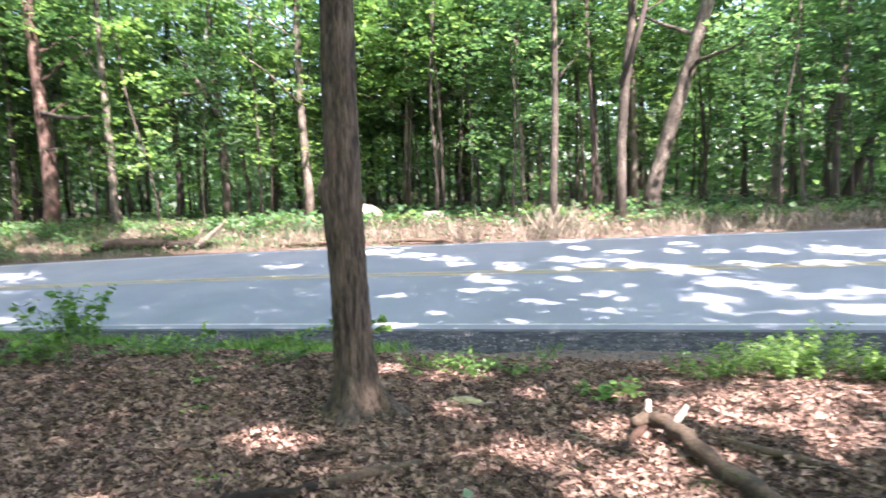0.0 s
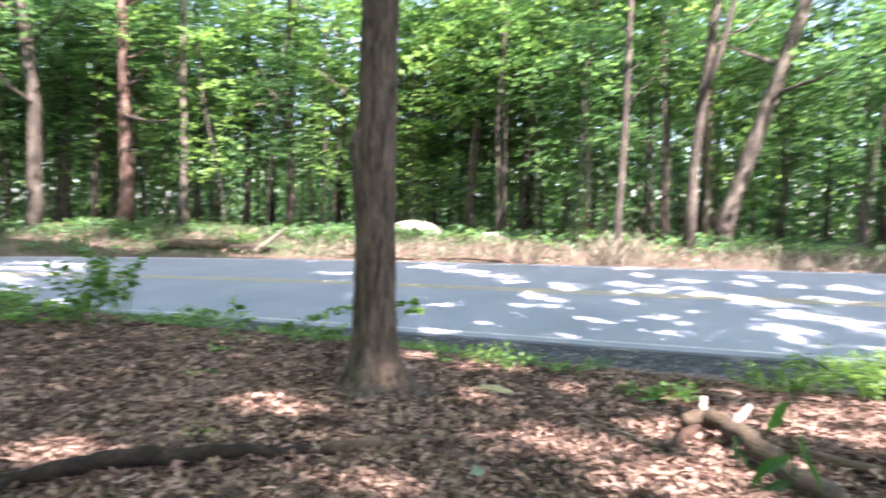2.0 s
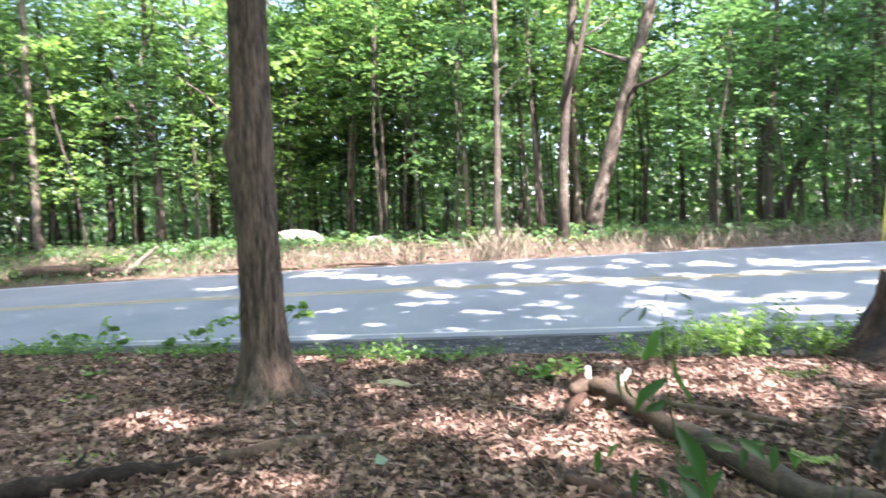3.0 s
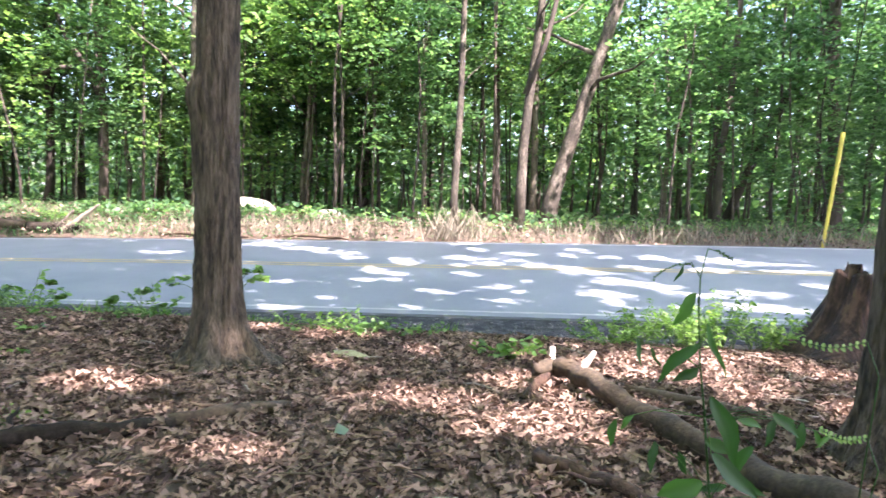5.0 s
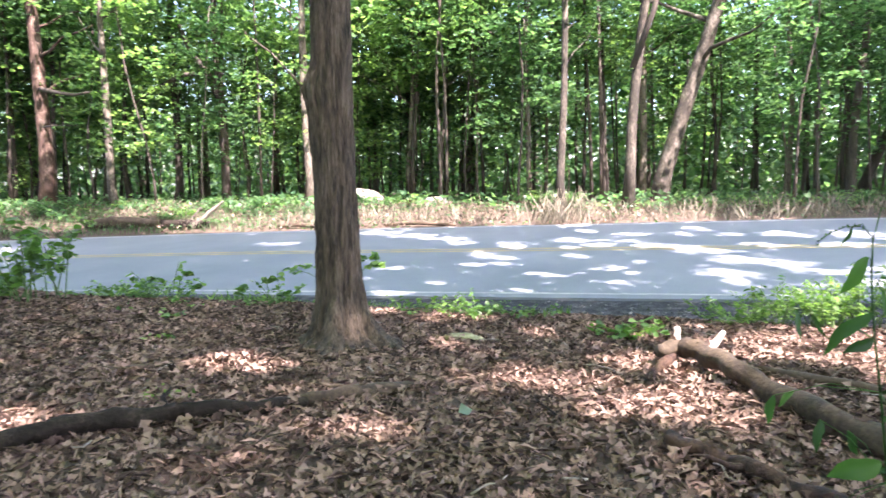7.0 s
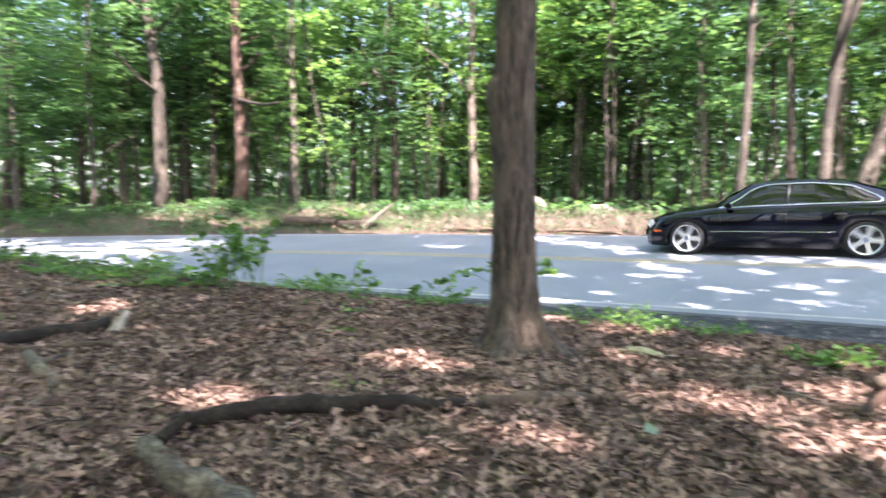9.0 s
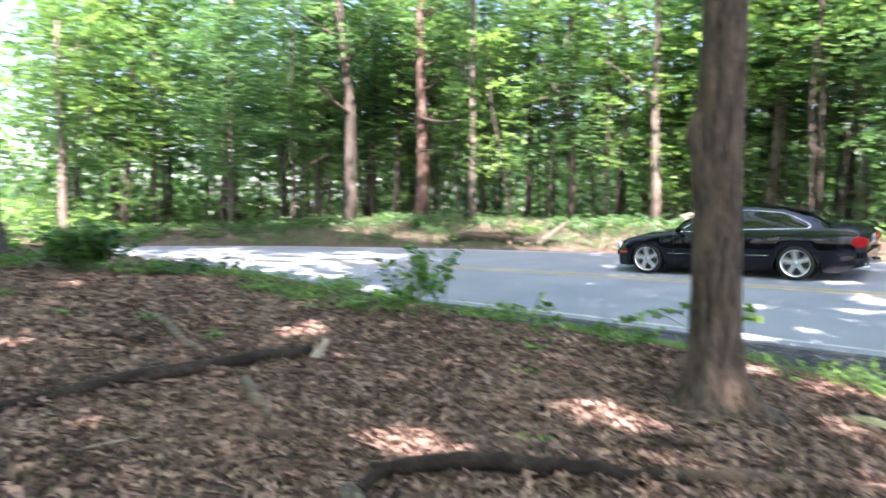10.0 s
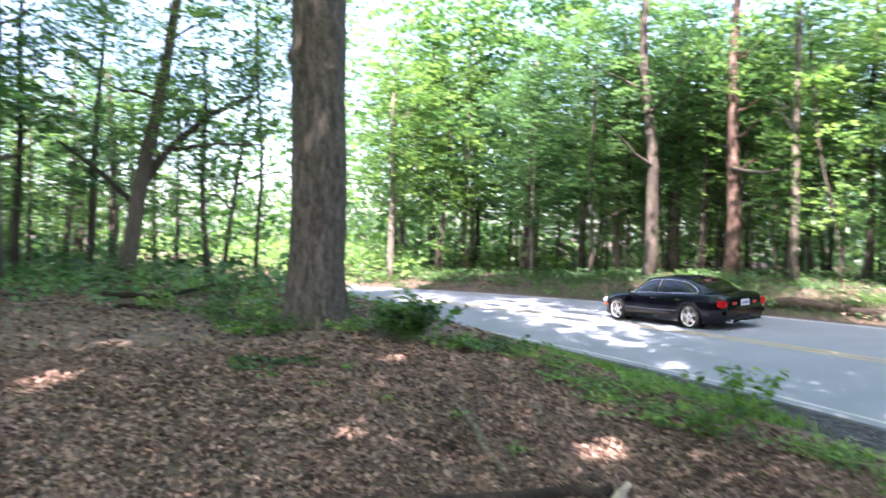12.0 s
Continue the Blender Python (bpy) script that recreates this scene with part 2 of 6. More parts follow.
def strip(name, offset_a, offset_b, lift, mat, step=0.5, thick=0.0, ragged=0.0, x0=-62.0, x1=44.0):
    """A band that follows the road between two distances from its middle line."""
    verts, faces = [], []
    n = int((x1 - x0) / step)
    for i in range(n + 1):
        x = x0 + (x1 - x0) * i / n
        g = (road_mid(x + 0.01) - road_mid(x - 0.01)) / 0.02
        nx, ny = -g / math.hypot(1, g), 1 / math.hypot(1, g)
        for j, o in enumerate((offset_a, offset_b)):
            if ragged:
                o += ragged * (noise.noise(Vector((x * 1.7, j * 9, 1))) + 0.6 * noise.noise(Vector((x * 6, j * 9, 4))))
            px, py = x + nx * o, road_mid(x) + ny * o
            verts.append((px, py, road_z(px, py) + lift))
            if thick:
                verts.append((px, py, road_z(px, py) + lift - thick))
    k = 4 if thick else 2
    for i in range(n):
        a, b = i * k, (i + 1) * k
        if thick:
            faces += [(a, b, b + 2, a + 2), (a + 1, a + 3, b + 3, b + 1), (a, a + 1, b + 1, b), (a + 2, b + 2, b + 3, a + 3)]
        else:
            faces.append((a, b, b + 1, a + 1))
    return mesh_object(name, verts, faces, mat, smooth_faces=False)


def build_road():
    road = strip("road", -3.75, 3.75, 0.0, M_ROAD, thick=0.08)
    tagged(road, "grey worn asphalt two-lane country road", "road", kind="structure")
    shoulder = strip("road_shoulder", -4.62, -3.70, -0.03, M_ROADEDGE, step=0.12, thick=0.08, ragged=0.16)
    tagged(shoulder, "dark crumbling asphalt edge of the road", "shoulder", kind="structure")
    for name, a, b, mat, label in (("edge_line", -3.57, -3.49, M_WHITE, "worn white painted edge line"),
                                   ("edge_line", 3.47, 3.58, M_WHITE, "worn white painted edge line"),
                                   ("centre_line", -0.17, -0.06, M_YELLOW, "worn yellow painted centre line"),
                                   ("centre_line", 0.06, 0.17, M_YELLOW, "worn yellow painted centre line")):
        ob = strip(name, a, b, 0.004, mat, step=0.25, ragged=0.012)
        ob.parent = road
        tagged(ob, label)


build_ground()
build_road()


# ---- trees ----
RNG = np.random.default_rng(7)
SUN_H = np.array((SUN_WAY.x / SUN_WAY.z, SUN_WAY.y / SUN_WAY.z))


def spray_points(rng, centres, per, radius, droop):
    """Leaves lying in flat fans about the centres: places and normals."""
    n = len(centres) * per
    c = np.repeat(np.asarray(centres, float), per, axis=0)
    r = radius * np.sqrt(rng.uniform(0, 1, n))
    a = rng.uniform(0, 2 * np.pi, n)
    tilt = np.repeat(rng.normal(size=(len(centres), 2)) * 0.25, per, axis=0)
    dx, dy = r * np.cos(a), r * np.sin(a)
    dz = dx * tilt[:, 0] + dy * tilt[:, 1] - droop * r * r / radius + rng.normal(size=n) * 0.05 * radius
    normals = tilted(rng, n, 0.45)
    return c + np.stack((dx, dy, dz), axis=1), normals


def crown_mesh(name, seed, low, high, radius, sprays, per, leaf, mat, fan=0.75):
    """A crown about the upright axis, open inside, fuller at its rim."""
    rng = np.random.default_rng(seed)
    h = low + (high - low) * rng.uniform(0, 1, sprays) ** 0.9
    u = (h - low) / (high - low)
    reach = radius * (0.55 + 0.75 * np.sin(np.pi * (0.12 + 0.8 * u))) * 0.8
    lobes = 1 + 0.35 * np.sin(3 * rng.uniform(0, 6.28) + h)
    a = rng.uniform(0, 2 * np.pi, sprays)
    r = reach * lobes * np.sqrt(rng.uniform(0.05, 1, sprays))
    centres = np.stack((r * np.cos(a), r * np.sin(a), h), axis=1)
    places, normals = spray_points(rng, centres, per, fan, 0.35)
    ob = leaves(name, places, normals, leaf * rng.uniform(0.6, 1.3, len(places)), mat, rng)
    data = ob.data
    bpy.data.objects.remove(ob)
    return data


def trunk_geometry(height, r0, r1, lean=(0.0, 0.0), segs=10, rings=10, flare=0.25, wobble=0.12, seed=0.0, limbs=0, bend=0.0, rough=0.12):
    top = Vector((lean[0] * height, lean[1] * height, height))
    pts = line((0, 0, -0.15), top, rings, wobble, seed)
    radii = []
    for i, p in enumerate(pts):
        u = i / rings
        radii.append(r0 * (1 - u) + r1 * u + r0 * flare * math.exp(-max(0, p.z) / (r0 * 2.0)))
    pieces = [tube(pts, radii, segs, rough, 2.0, seed=seed)]
    rnd = random.Random(int(seed * 100) + 5)
    for k in range(limbs):
        u = rnd.uniform(0.35, 0.9)
        i = int(u * rings)
        a = rnd.uniform(0, 6.28)
        length = rnd.uniform(1.2, 3.0) * (1.2 - u * 0.5)
        end = pts[i] + Vector((math.cos(a) * length, math.sin(a) * length, length * rnd.uniform(0.3, 0.9)))
        rr = radii[i] * rnd.uniform(0.25, 0.45)
        pieces.append(tube(line(pts[i], end, 5, 0.25, seed + k), [rr * (1 - 0.15 * j) for j in range(6)], 6))
    return join(pieces)


CROWNS_FINE = [crown_mesh("crown", 20 + i, 2.3 + 0.4 * i, 10.5, 3.0, 230, 36, 0.13, (M_LEAF, M_LEAF_BLUE, M_LEAF)[i], fan=0.62) for i in range(3)]
CROWNS_COARSE = [crown_mesh("crown", 40 + i, 1.8 + 0.5 * i, 12.0, 3.3, 125, 20, 0.24, (M_LEAF, M_LEAF_BLUE, M_LEAF, M_LEAF_BLUE)[i], fan=0.8) for i in range(4)]
CROWNS_OPEN = [crown_mesh("crown", 80 + i, 4.2 + 0.4 * i, 10.5, 2.6, 46, 26, 0.15, (M_LEAF, M_LEAF_BLUE, M_LEAF)[i], fan=0.6) for i in range(3)]
CROWNS_SMALL = [crown_mesh("crown", 60 + i, 0.9, 4.6, 1.25, 46, 26, 0.125, (M_LEAF, M_LEAF_BLUE)[i], fan=0.5) for i in range(2)]


def tree(x, y, r, height, label, bark, crown=None, lean=(0, 0), segs=10, rings=10, limbs=3, seed=1.0, turn=0.0, size=1.0, group="", lift=0.0, wobble=0.3, name="tree", smooth_bark=True):
    thing = empty_thing(name, pose(x, y, land(x, y)), label, "tree", group)
    v, f = trunk_geometry(height, r, r * 0.45, lean, segs, rings, seed=seed, limbs=limbs, wobble=wobble)
    mesh_object("trunk", v, f, bark, thing, smooth_bark)
    if crown is not None:
        c = new("crown", crown)
        c.parent = thing
        c.matrix_basis = pose(lean[0] * 5, lean[1] * 5, lift, 0, 0, turn) @ Matrix.Diagonal((size, size, size, 1))
    return thing


CROOKED = {  # crooked dark limbs that show: tree in the row below, way from its foot
    1: ((((0.1, 0, 3.4), (0.5, 0, 4.8), (0.8, 0, 6.4), (1.0, 0.1, 8.5)), 0.09),),
    11: ((((0, 0, 3.4), (-0.6, 0, 4.5), (-1.3, 0.1, 5.4), (-2.0, 0.2, 6.6)), 0.15), (((-0.7, 0, 4.7), (-1.6, -0.2, 4.5), (-2.6, -0.4, 4.15), (-3.4, -0.5, 3.6)), 0.09)),
    13: ((((0, 0, 3.9), (0.9, -0.1, 3.8), (1.7, -0.2, 3.65), (2.4, -0.2, 3.7)), 0.08), (((0, 0, 2.7), (0.8, 0, 2.75), (1.5, 0, 2.7)), 0.04)),
}
LIFTS = {0: 1.8, 1: 1.6, 2: 1.0, 3: 2.2, 4: 0.8, 5: 0.6, 6: 0.8, 10: 0.8, 11: 0.4, 12: 1.8, 13: 1.2, 14: 1.4}  # thin crowns that begin high
CROOKED_BANK = {
    21: ((((0, 0.4, 3.0), (0.3, 1.4, 4.4), (0.5, 2.6, 5.6), (0.6, 4.0, 6.4)), 0.16), (((0, 0.3, 2.6), (0, -0.9, 3.8), (0, -2.0, 4.6)), 0.1), (((0.3, 1.4, 4.4), (0.4, 2.8, 4.7), (0.4, 4.4, 4.8)), 0.07)),
    22: ((((0, 0.4, 3.0), (0.2, -0.6, 4.2), (0.3, -1.6, 4.9)), 0.06), (((0, 0.6, 4.0), (0.2, 1.6, 4.6), (0.3, 2.8, 4.7)), 0.06)),
}


def forest():
    grey, dark, red = M_BARK_GREY, M_BARK_DARK, M_BARK_RED
    # x, y, radius, height, bark, lean x, lean y, crown kind, label
    across = [
        (-0.92, 16.7, 0.10, 11, grey, 0.0, 0.0, 0, "slim pale grey tree beside dry roadside grass"),
        (0.62, 17.3, 0.14, 12, grey, 0.025, 0.0, 1, "forked grey tree across the road"),
        (0.90, 24.5, 0.15, 12, grey, 0.03, 0.0, 2, "grey tree behind the forked tree"),
        (1.36, 19.6, 0.24, 12, grey, 0.25, 0.02, 1, "thick grey tree leaning far over"),
        (6.45, 21.0, 0.12, 12, dark, 0.02, 0.0, 0, "slim dark tree in the wood"),
        (7.80, 25.5, 0.17, 11, dark, 0.38, 0.05, 2, "dark tree leaning over sideways"),
        (10.4, 22.7, 0.24, 12, dark, -0.06, 0.0, 1, "thick dark tree in the wood"),
        (-6.60, 25.5, 0.10, 10, grey, 0.0, 0.0, 0, "slim grey tree in the wood"),
        (-5.60, 25.6, 0.12, 11, grey, 0.01, 0.0, 2, "slim grey tree in the wood"),
        (-8.30, 26.0, 0.16, 12, red, 0.0, 0.0, 1, "red-brown tree in the wood"),
    ]
    beyond = [
        (-9.75, 20.0, 0.16, 12, grey, 0.0, 0.0, 0, "pale sunlit grey tree behind the verge"),
        (-13.3, 20.5, 0.16, 12, dark, -0.03, 0.0, 2, "black-barked tree with a crooked limb"),
        (-20.7, 15.9, 0.25, 13, grey, -0.05, 0.0, 1, "tall grey tree at the road's far edge"),
        (-18.4, 17.6, 0.25, 12, red, -0.01, 0.0, 1, "red-barked tree with sunlit pale patches in its colour"),
        (-15.2, 17.3, 0.13, 12, grey, -0.03, 0.0, 0, "slim grey tree behind the verge"),
        (-16.2, 21.5, 0.16, 11, dark, 0.0, 0.0, 2, "dark tree in the wood"),
        (-23.6, 19.5, 0.20, 12, dark, 0.0, 0.0, 1, "dark tree in the wood"),
        (-26.8, 18.5, 0.22, 12, grey, 0.02, 0.0, 2, "grey tree in the wood"),
    ]
    bend = [
        (-29.4, 15.2, 0.17, 11, grey, 0.03, 0.0, 1, "grey tree beside the bend"),
        (-36.5, 12.6, 0.18, 11, grey, 0.04, 0.06, 0, "leaning grey tree beside the bend"),
        (-37.5, 10.0, 0.20, 11, grey, 0.0, 0.0, 2, "grey tree beside the bend"),
        (-23.3, -2.8, 0.28, 12, dark, 0.05, 0.16, 2, "dark spreading tree on the bank"),
        (-30.0, 0.2, 0.13, 11, dark, 0.02, 0.14, 0, "slim dark tree on the bank"),
        (-23.2, 1.4, 0.08, 10, grey, 0.0, 0.0, 0, "slim grey sapling on the bank"),
        (-29.0, -4.8, 0.17, 11, dark, 0.0, 0.05, 1, "dark tree on the bank"),
        (-22.8, -6.4, 0.27, 12, dark, 0.0, 0.0, 2, "thick dark tree on the bank"),
    ]
    front = across + beyond + bend
    for i, (x, y, r, h, bark, lx, ly, c, label) in enumerate(front):
        thing = tree(x, y, r, h, label, bark, (CROWNS_OPEN if i in LIFTS else CROWNS_FINE)[c], (lx, ly), 12, 12, 5, 3.1 + i * 1.7, i * 67.0, 0.95 + 0.1 * (i % 3), lift=LIFTS.get(i, 1.0 + 0.5 * (i % 3)))
        crooked = {**CROOKED, **CROOKED_BANK}.get(i, ())
        for k, (way, radius) in enumerate(crooked):
            v, f = tube([Vector(p) + 0.12 * noise.noise_vector(Vector((j * 1.3, i, k))) for j, p in enumerate(way)], [radius * (1 - 0.8 * j / len(way)) for j in range(len(way))], 8, 0.15, 3)
            mesh_object("limb", v, f, M_BARK_DARK, thing, True)
    rnd = random.Random(11)
    count = 0
    bold = [(t[0], t[1]) for t in across[:4] + beyond[:5]]

    def screens(x, y):
        """True for a place in the narrow clear lanes between the road and the bold trees."""
        return any(y < b + 0.6 and abs((x - 1) / y - (a - 1) / b) < 0.04 for a, b in bold) or (y < 22 and 1.5 < x < 4.5)

    placed = [(t[0], t[1]) for t in front]
    while count < 84:
        x, y = rnd.uniform(-50, 26), rnd.uniform(17, 48)
        if x < -30:
            y = rnd.uniform(8, 45)
        if y > 19 and -0.85 < (x - 1) / y < -0.02 and rnd.random() < (0.75 if y > 25 else 0.55):  # the wood is thin here
            continue
        if (y < 30 and screens(x, y)) or (y < 23.5 and -3 < x < 12):  # the wood's edge is open here
            continue
        if y < road_mid(x) + 7.5 or any((x - a) ** 2 + (y - b) ** 2 < 6 for a, b in placed):
            continue
        placed.append((x, y))
        bark = rnd.choice((grey, dark, dark, M_BARK))
        # past x 3 every crown takes the darker leaf, as if shaded
        tree(x, y, rnd.uniform(0.05, 0.13), rnd.uniform(9, 13), "woodland tree with a grey-brown trunk and green leaves", bark,
             CROWNS_COARSE[rnd.randrange(4) | (x > 3)], (rnd.gauss(0, 0.03), rnd.gauss(0, 0.02)), 8, 7, 2, rnd.uniform(0, 90), rnd.uniform(0, 360), rnd.uniform(0.8, 1.1), "woodland trees", lift=rnd.uniform(0.2, 1.6))
        count += 1
    count = 0
    while count < 46:
        x, y = rnd.uniform(-52, -22), rnd.uniform(-24, 1.5)
        if y > road_mid(x) - 6 or any((x - a) ** 2 + (y - b) ** 2 < 9 for a, b in placed):
            continue
        placed.append((x, y))
        tree(x, y, rnd.uniform(0.1, 0.22), rnd.uniform(8, 12), "woodland tree with a dark trunk and green leaves", dark,
             CROWNS_COARSE[rnd.randrange(4)], (rnd.gauss(0, 0.04), rnd.gauss(0, 0.04)), 8, 7, 3, rnd.uniform(0, 90), rnd.uniform(0, 360), rnd.uniform(0.7, 1.0), "woodland trees", lift=rnd.uniform(-0.9, 1.2))
        count += 1
    # the wood on the camera's side of the road: unseen, added to block light
    count = 0
    while count < 26:
        x, y = rnd.uniform(-30, 30), rnd.uniform(-26, -5)
        if any((x - a) ** 2 + (y - b) ** 2 < 14 for a, b in placed):
            continue
        placed.append((x, y))
        tree(x, y, rnd.uniform(0.1, 0.25), rnd.uniform(9, 13), "woodland tree with a dark trunk and green leaves", dark,
             CROWNS_SMALL[rnd.randrange(2)], (rnd.gauss(0, 0.03), rnd.gauss(0, 0.03)), 8, 7, 2, rnd.uniform(0, 90), rnd.uniform(0, 360), rnd.uniform(1.6, 2.0), "woodland trees", lift=rnd.uniform(-0.8, 0.6))
        count += 1
    # slim straight poles crowding the wood
    count = 0
    while count < 96:
        x, y = rnd.uniform(-34, 17), rnd.uniform(18.5, 32)
        if y < road_mid(x) + 7.2 or screens(x, y):
            continue
        tree(x, y, rnd.uniform(0.035, 0.085), rnd.uniform(9, 11), "slim straight young tree in the wood", rnd.choice((grey, dark, dark)),
             CROWNS_SMALL[rnd.randrange(2) | (x > 3)], (rnd.gauss(0, 0.035), rnd.gauss(0, 0.02)), 6, 8, 1, rnd.uniform(0, 90), rnd.uniform(0, 360), rnd.uniform(0.9, 1.3), "young trees", lift=rnd.uniform(3.2, 5.0), wobble=0.25)
        count += 1
    for x, y, h in ((-41, 16.5, 15), (-45, 18.5, 16), (-48, 13.5, 15), (-38.5, 20, 15), (-52, 17, 16), (-47, 22, 16), (-37, 14.6, 14), (-33.5, 16.8, 13), (-43, 11.5, 15), (-30.8, 19, 13), (-40, 13.4, 16)):
        tree(x, y, 0.2, h, "tall woodland tree beyond the bend", grey, CROWNS_COARSE[int(h) % 4], (0, 0), 8, 8, 3, x, y * 40, 1.45, "woodland trees", lift=0.5)
    # leafy young trees that fill the wood at mid height
    for k, (x, y) in enumerate(((-11.8, 23.2), (-9.2, 24.6), (-6.9, 22.4), (-4.6, 23.6), (-2.6, 21.8), (-0.4, 24.2), (3.2, 24.8), (-13.9, 21.4), (-17.6, 20.6), (-3.4, 27.4), (-8.0, 28.0), (-24.6, 15.6), (-27.6, 14.4), (-19.4, 21.2), (-22.2, 19.6), (-16.6, 23.4), (-25.4, 18.2))):
        # below x -15 the crown takes the darker leaf, as if shaded
        tree(x, y, 0.07 + 0.015 * (k % 3), 9.5, "leafy young maple tree in the wood", dark if k % 2 else grey, CROWNS_FINE[1 if x < -15 else k % 3], (0.01 * (k % 4 - 1.5), 0.0), 8, 8, 2,
             70.0 + k * 2.3, k * 47.0, 0.85 + 0.06 * (k % 3), "young maples", lift=0.3 + 0.45 * (k % 3))
    # thin understorey saplings
    count = 0
    while count < 84:
        x, y = rnd.uniform(-38, 14), rnd.uniform(17.2, 28)
        if x < -28:
            y = rnd.uniform(9, 30)
        if y < road_mid(x) + 6.2 or screens(x, y):
            continue
        tree(x, y, rnd.uniform(0.025, 0.055), rnd.uniform(4.5, 7), "thin sapling in the undergrowth", rnd.choice((grey, dark)),
             CROWNS_SMALL[rnd.randrange(2) | (x > 3)], (rnd.gauss(0, 0.05), rnd.gauss(0, 0.05)), 6, 6, 0, rnd.uniform(0, 90), rnd.uniform(0, 360), rnd.uniform(0.8, 1.3), "understorey saplings", lift=rnd.uniform(-0.3, 1.2), name="sapling")
        count += 1


def far_wood():
    """Foliage far behind the trees, too far to tell apart."""
    rng = np.random.default_rng(3)
    n = 72000
    x = rng.uniform(-75, 48, n)
    y = np.where(x < -45, rng.uniform(-2, 62, n), rng.uniform(46, 64, n))
    z = -0.4 + 13 * rng.uniform(0, 1, n) ** 1.25
    z = np.where((x > -0.85 * y) & (x < -0.2 * y), z * 0.65, z)
    side = rng.uniform(0, 1, n) < 0.22
    x = np.where(side, rng.uniform(-100, -68, n), x)
    y = np.where(side, rng.uniform(-70, 40, n), y)
    z = np.where(side, z * 0.6 - 1.5, z)
    keep = (y > 11.68 - (x + 4) ** 2 / 160 + 9) | side
    c = np.stack((x, y, z), axis=1)[keep]
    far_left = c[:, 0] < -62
    n = 15000  # low leafage that closes the view between the trunks
    low = np.stack((rng.uniform(-48, 34, n), rng.uniform(29, 47, n), 0.2 + 5.0 * rng.uniform(0, 1, n) ** 1.3), axis=1)
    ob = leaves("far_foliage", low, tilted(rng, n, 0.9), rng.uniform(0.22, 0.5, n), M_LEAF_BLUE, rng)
    tagged(ob, "low green leafage deep in the wood", "foliage", kind="stuff")
    n = 6000  # unseen leaves behind and beside the road, added to cut the light
    behind = np.stack((rng.uniform(-55, 45, n), rng.uniform(-44, -27, n), -0.3 + 16 * rng.uniform(0, 1, n)), axis=1)
    behind[: n // 4, 0], behind[: n // 4, 1] = rng.uniform(30, 46, n // 4), rng.uniform(-30, 4, n // 4)
    ob = leaves("far_foliage", behind, tilted(rng, n, 0.9), rng.uniform(0.6, 1.2, n), M_LEAF_BLUE, rng)
    tagged(ob, "unseen green foliage added behind the bank to cut the light", "foliage", kind="stuff")
    # far left leaves get the dark tone, which paints in missing shade
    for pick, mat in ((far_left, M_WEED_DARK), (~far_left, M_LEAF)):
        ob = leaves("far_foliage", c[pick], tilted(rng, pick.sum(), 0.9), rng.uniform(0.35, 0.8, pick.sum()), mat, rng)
        tagged(ob, "dense green foliage deep in the wood", "foliage", kind="stuff")


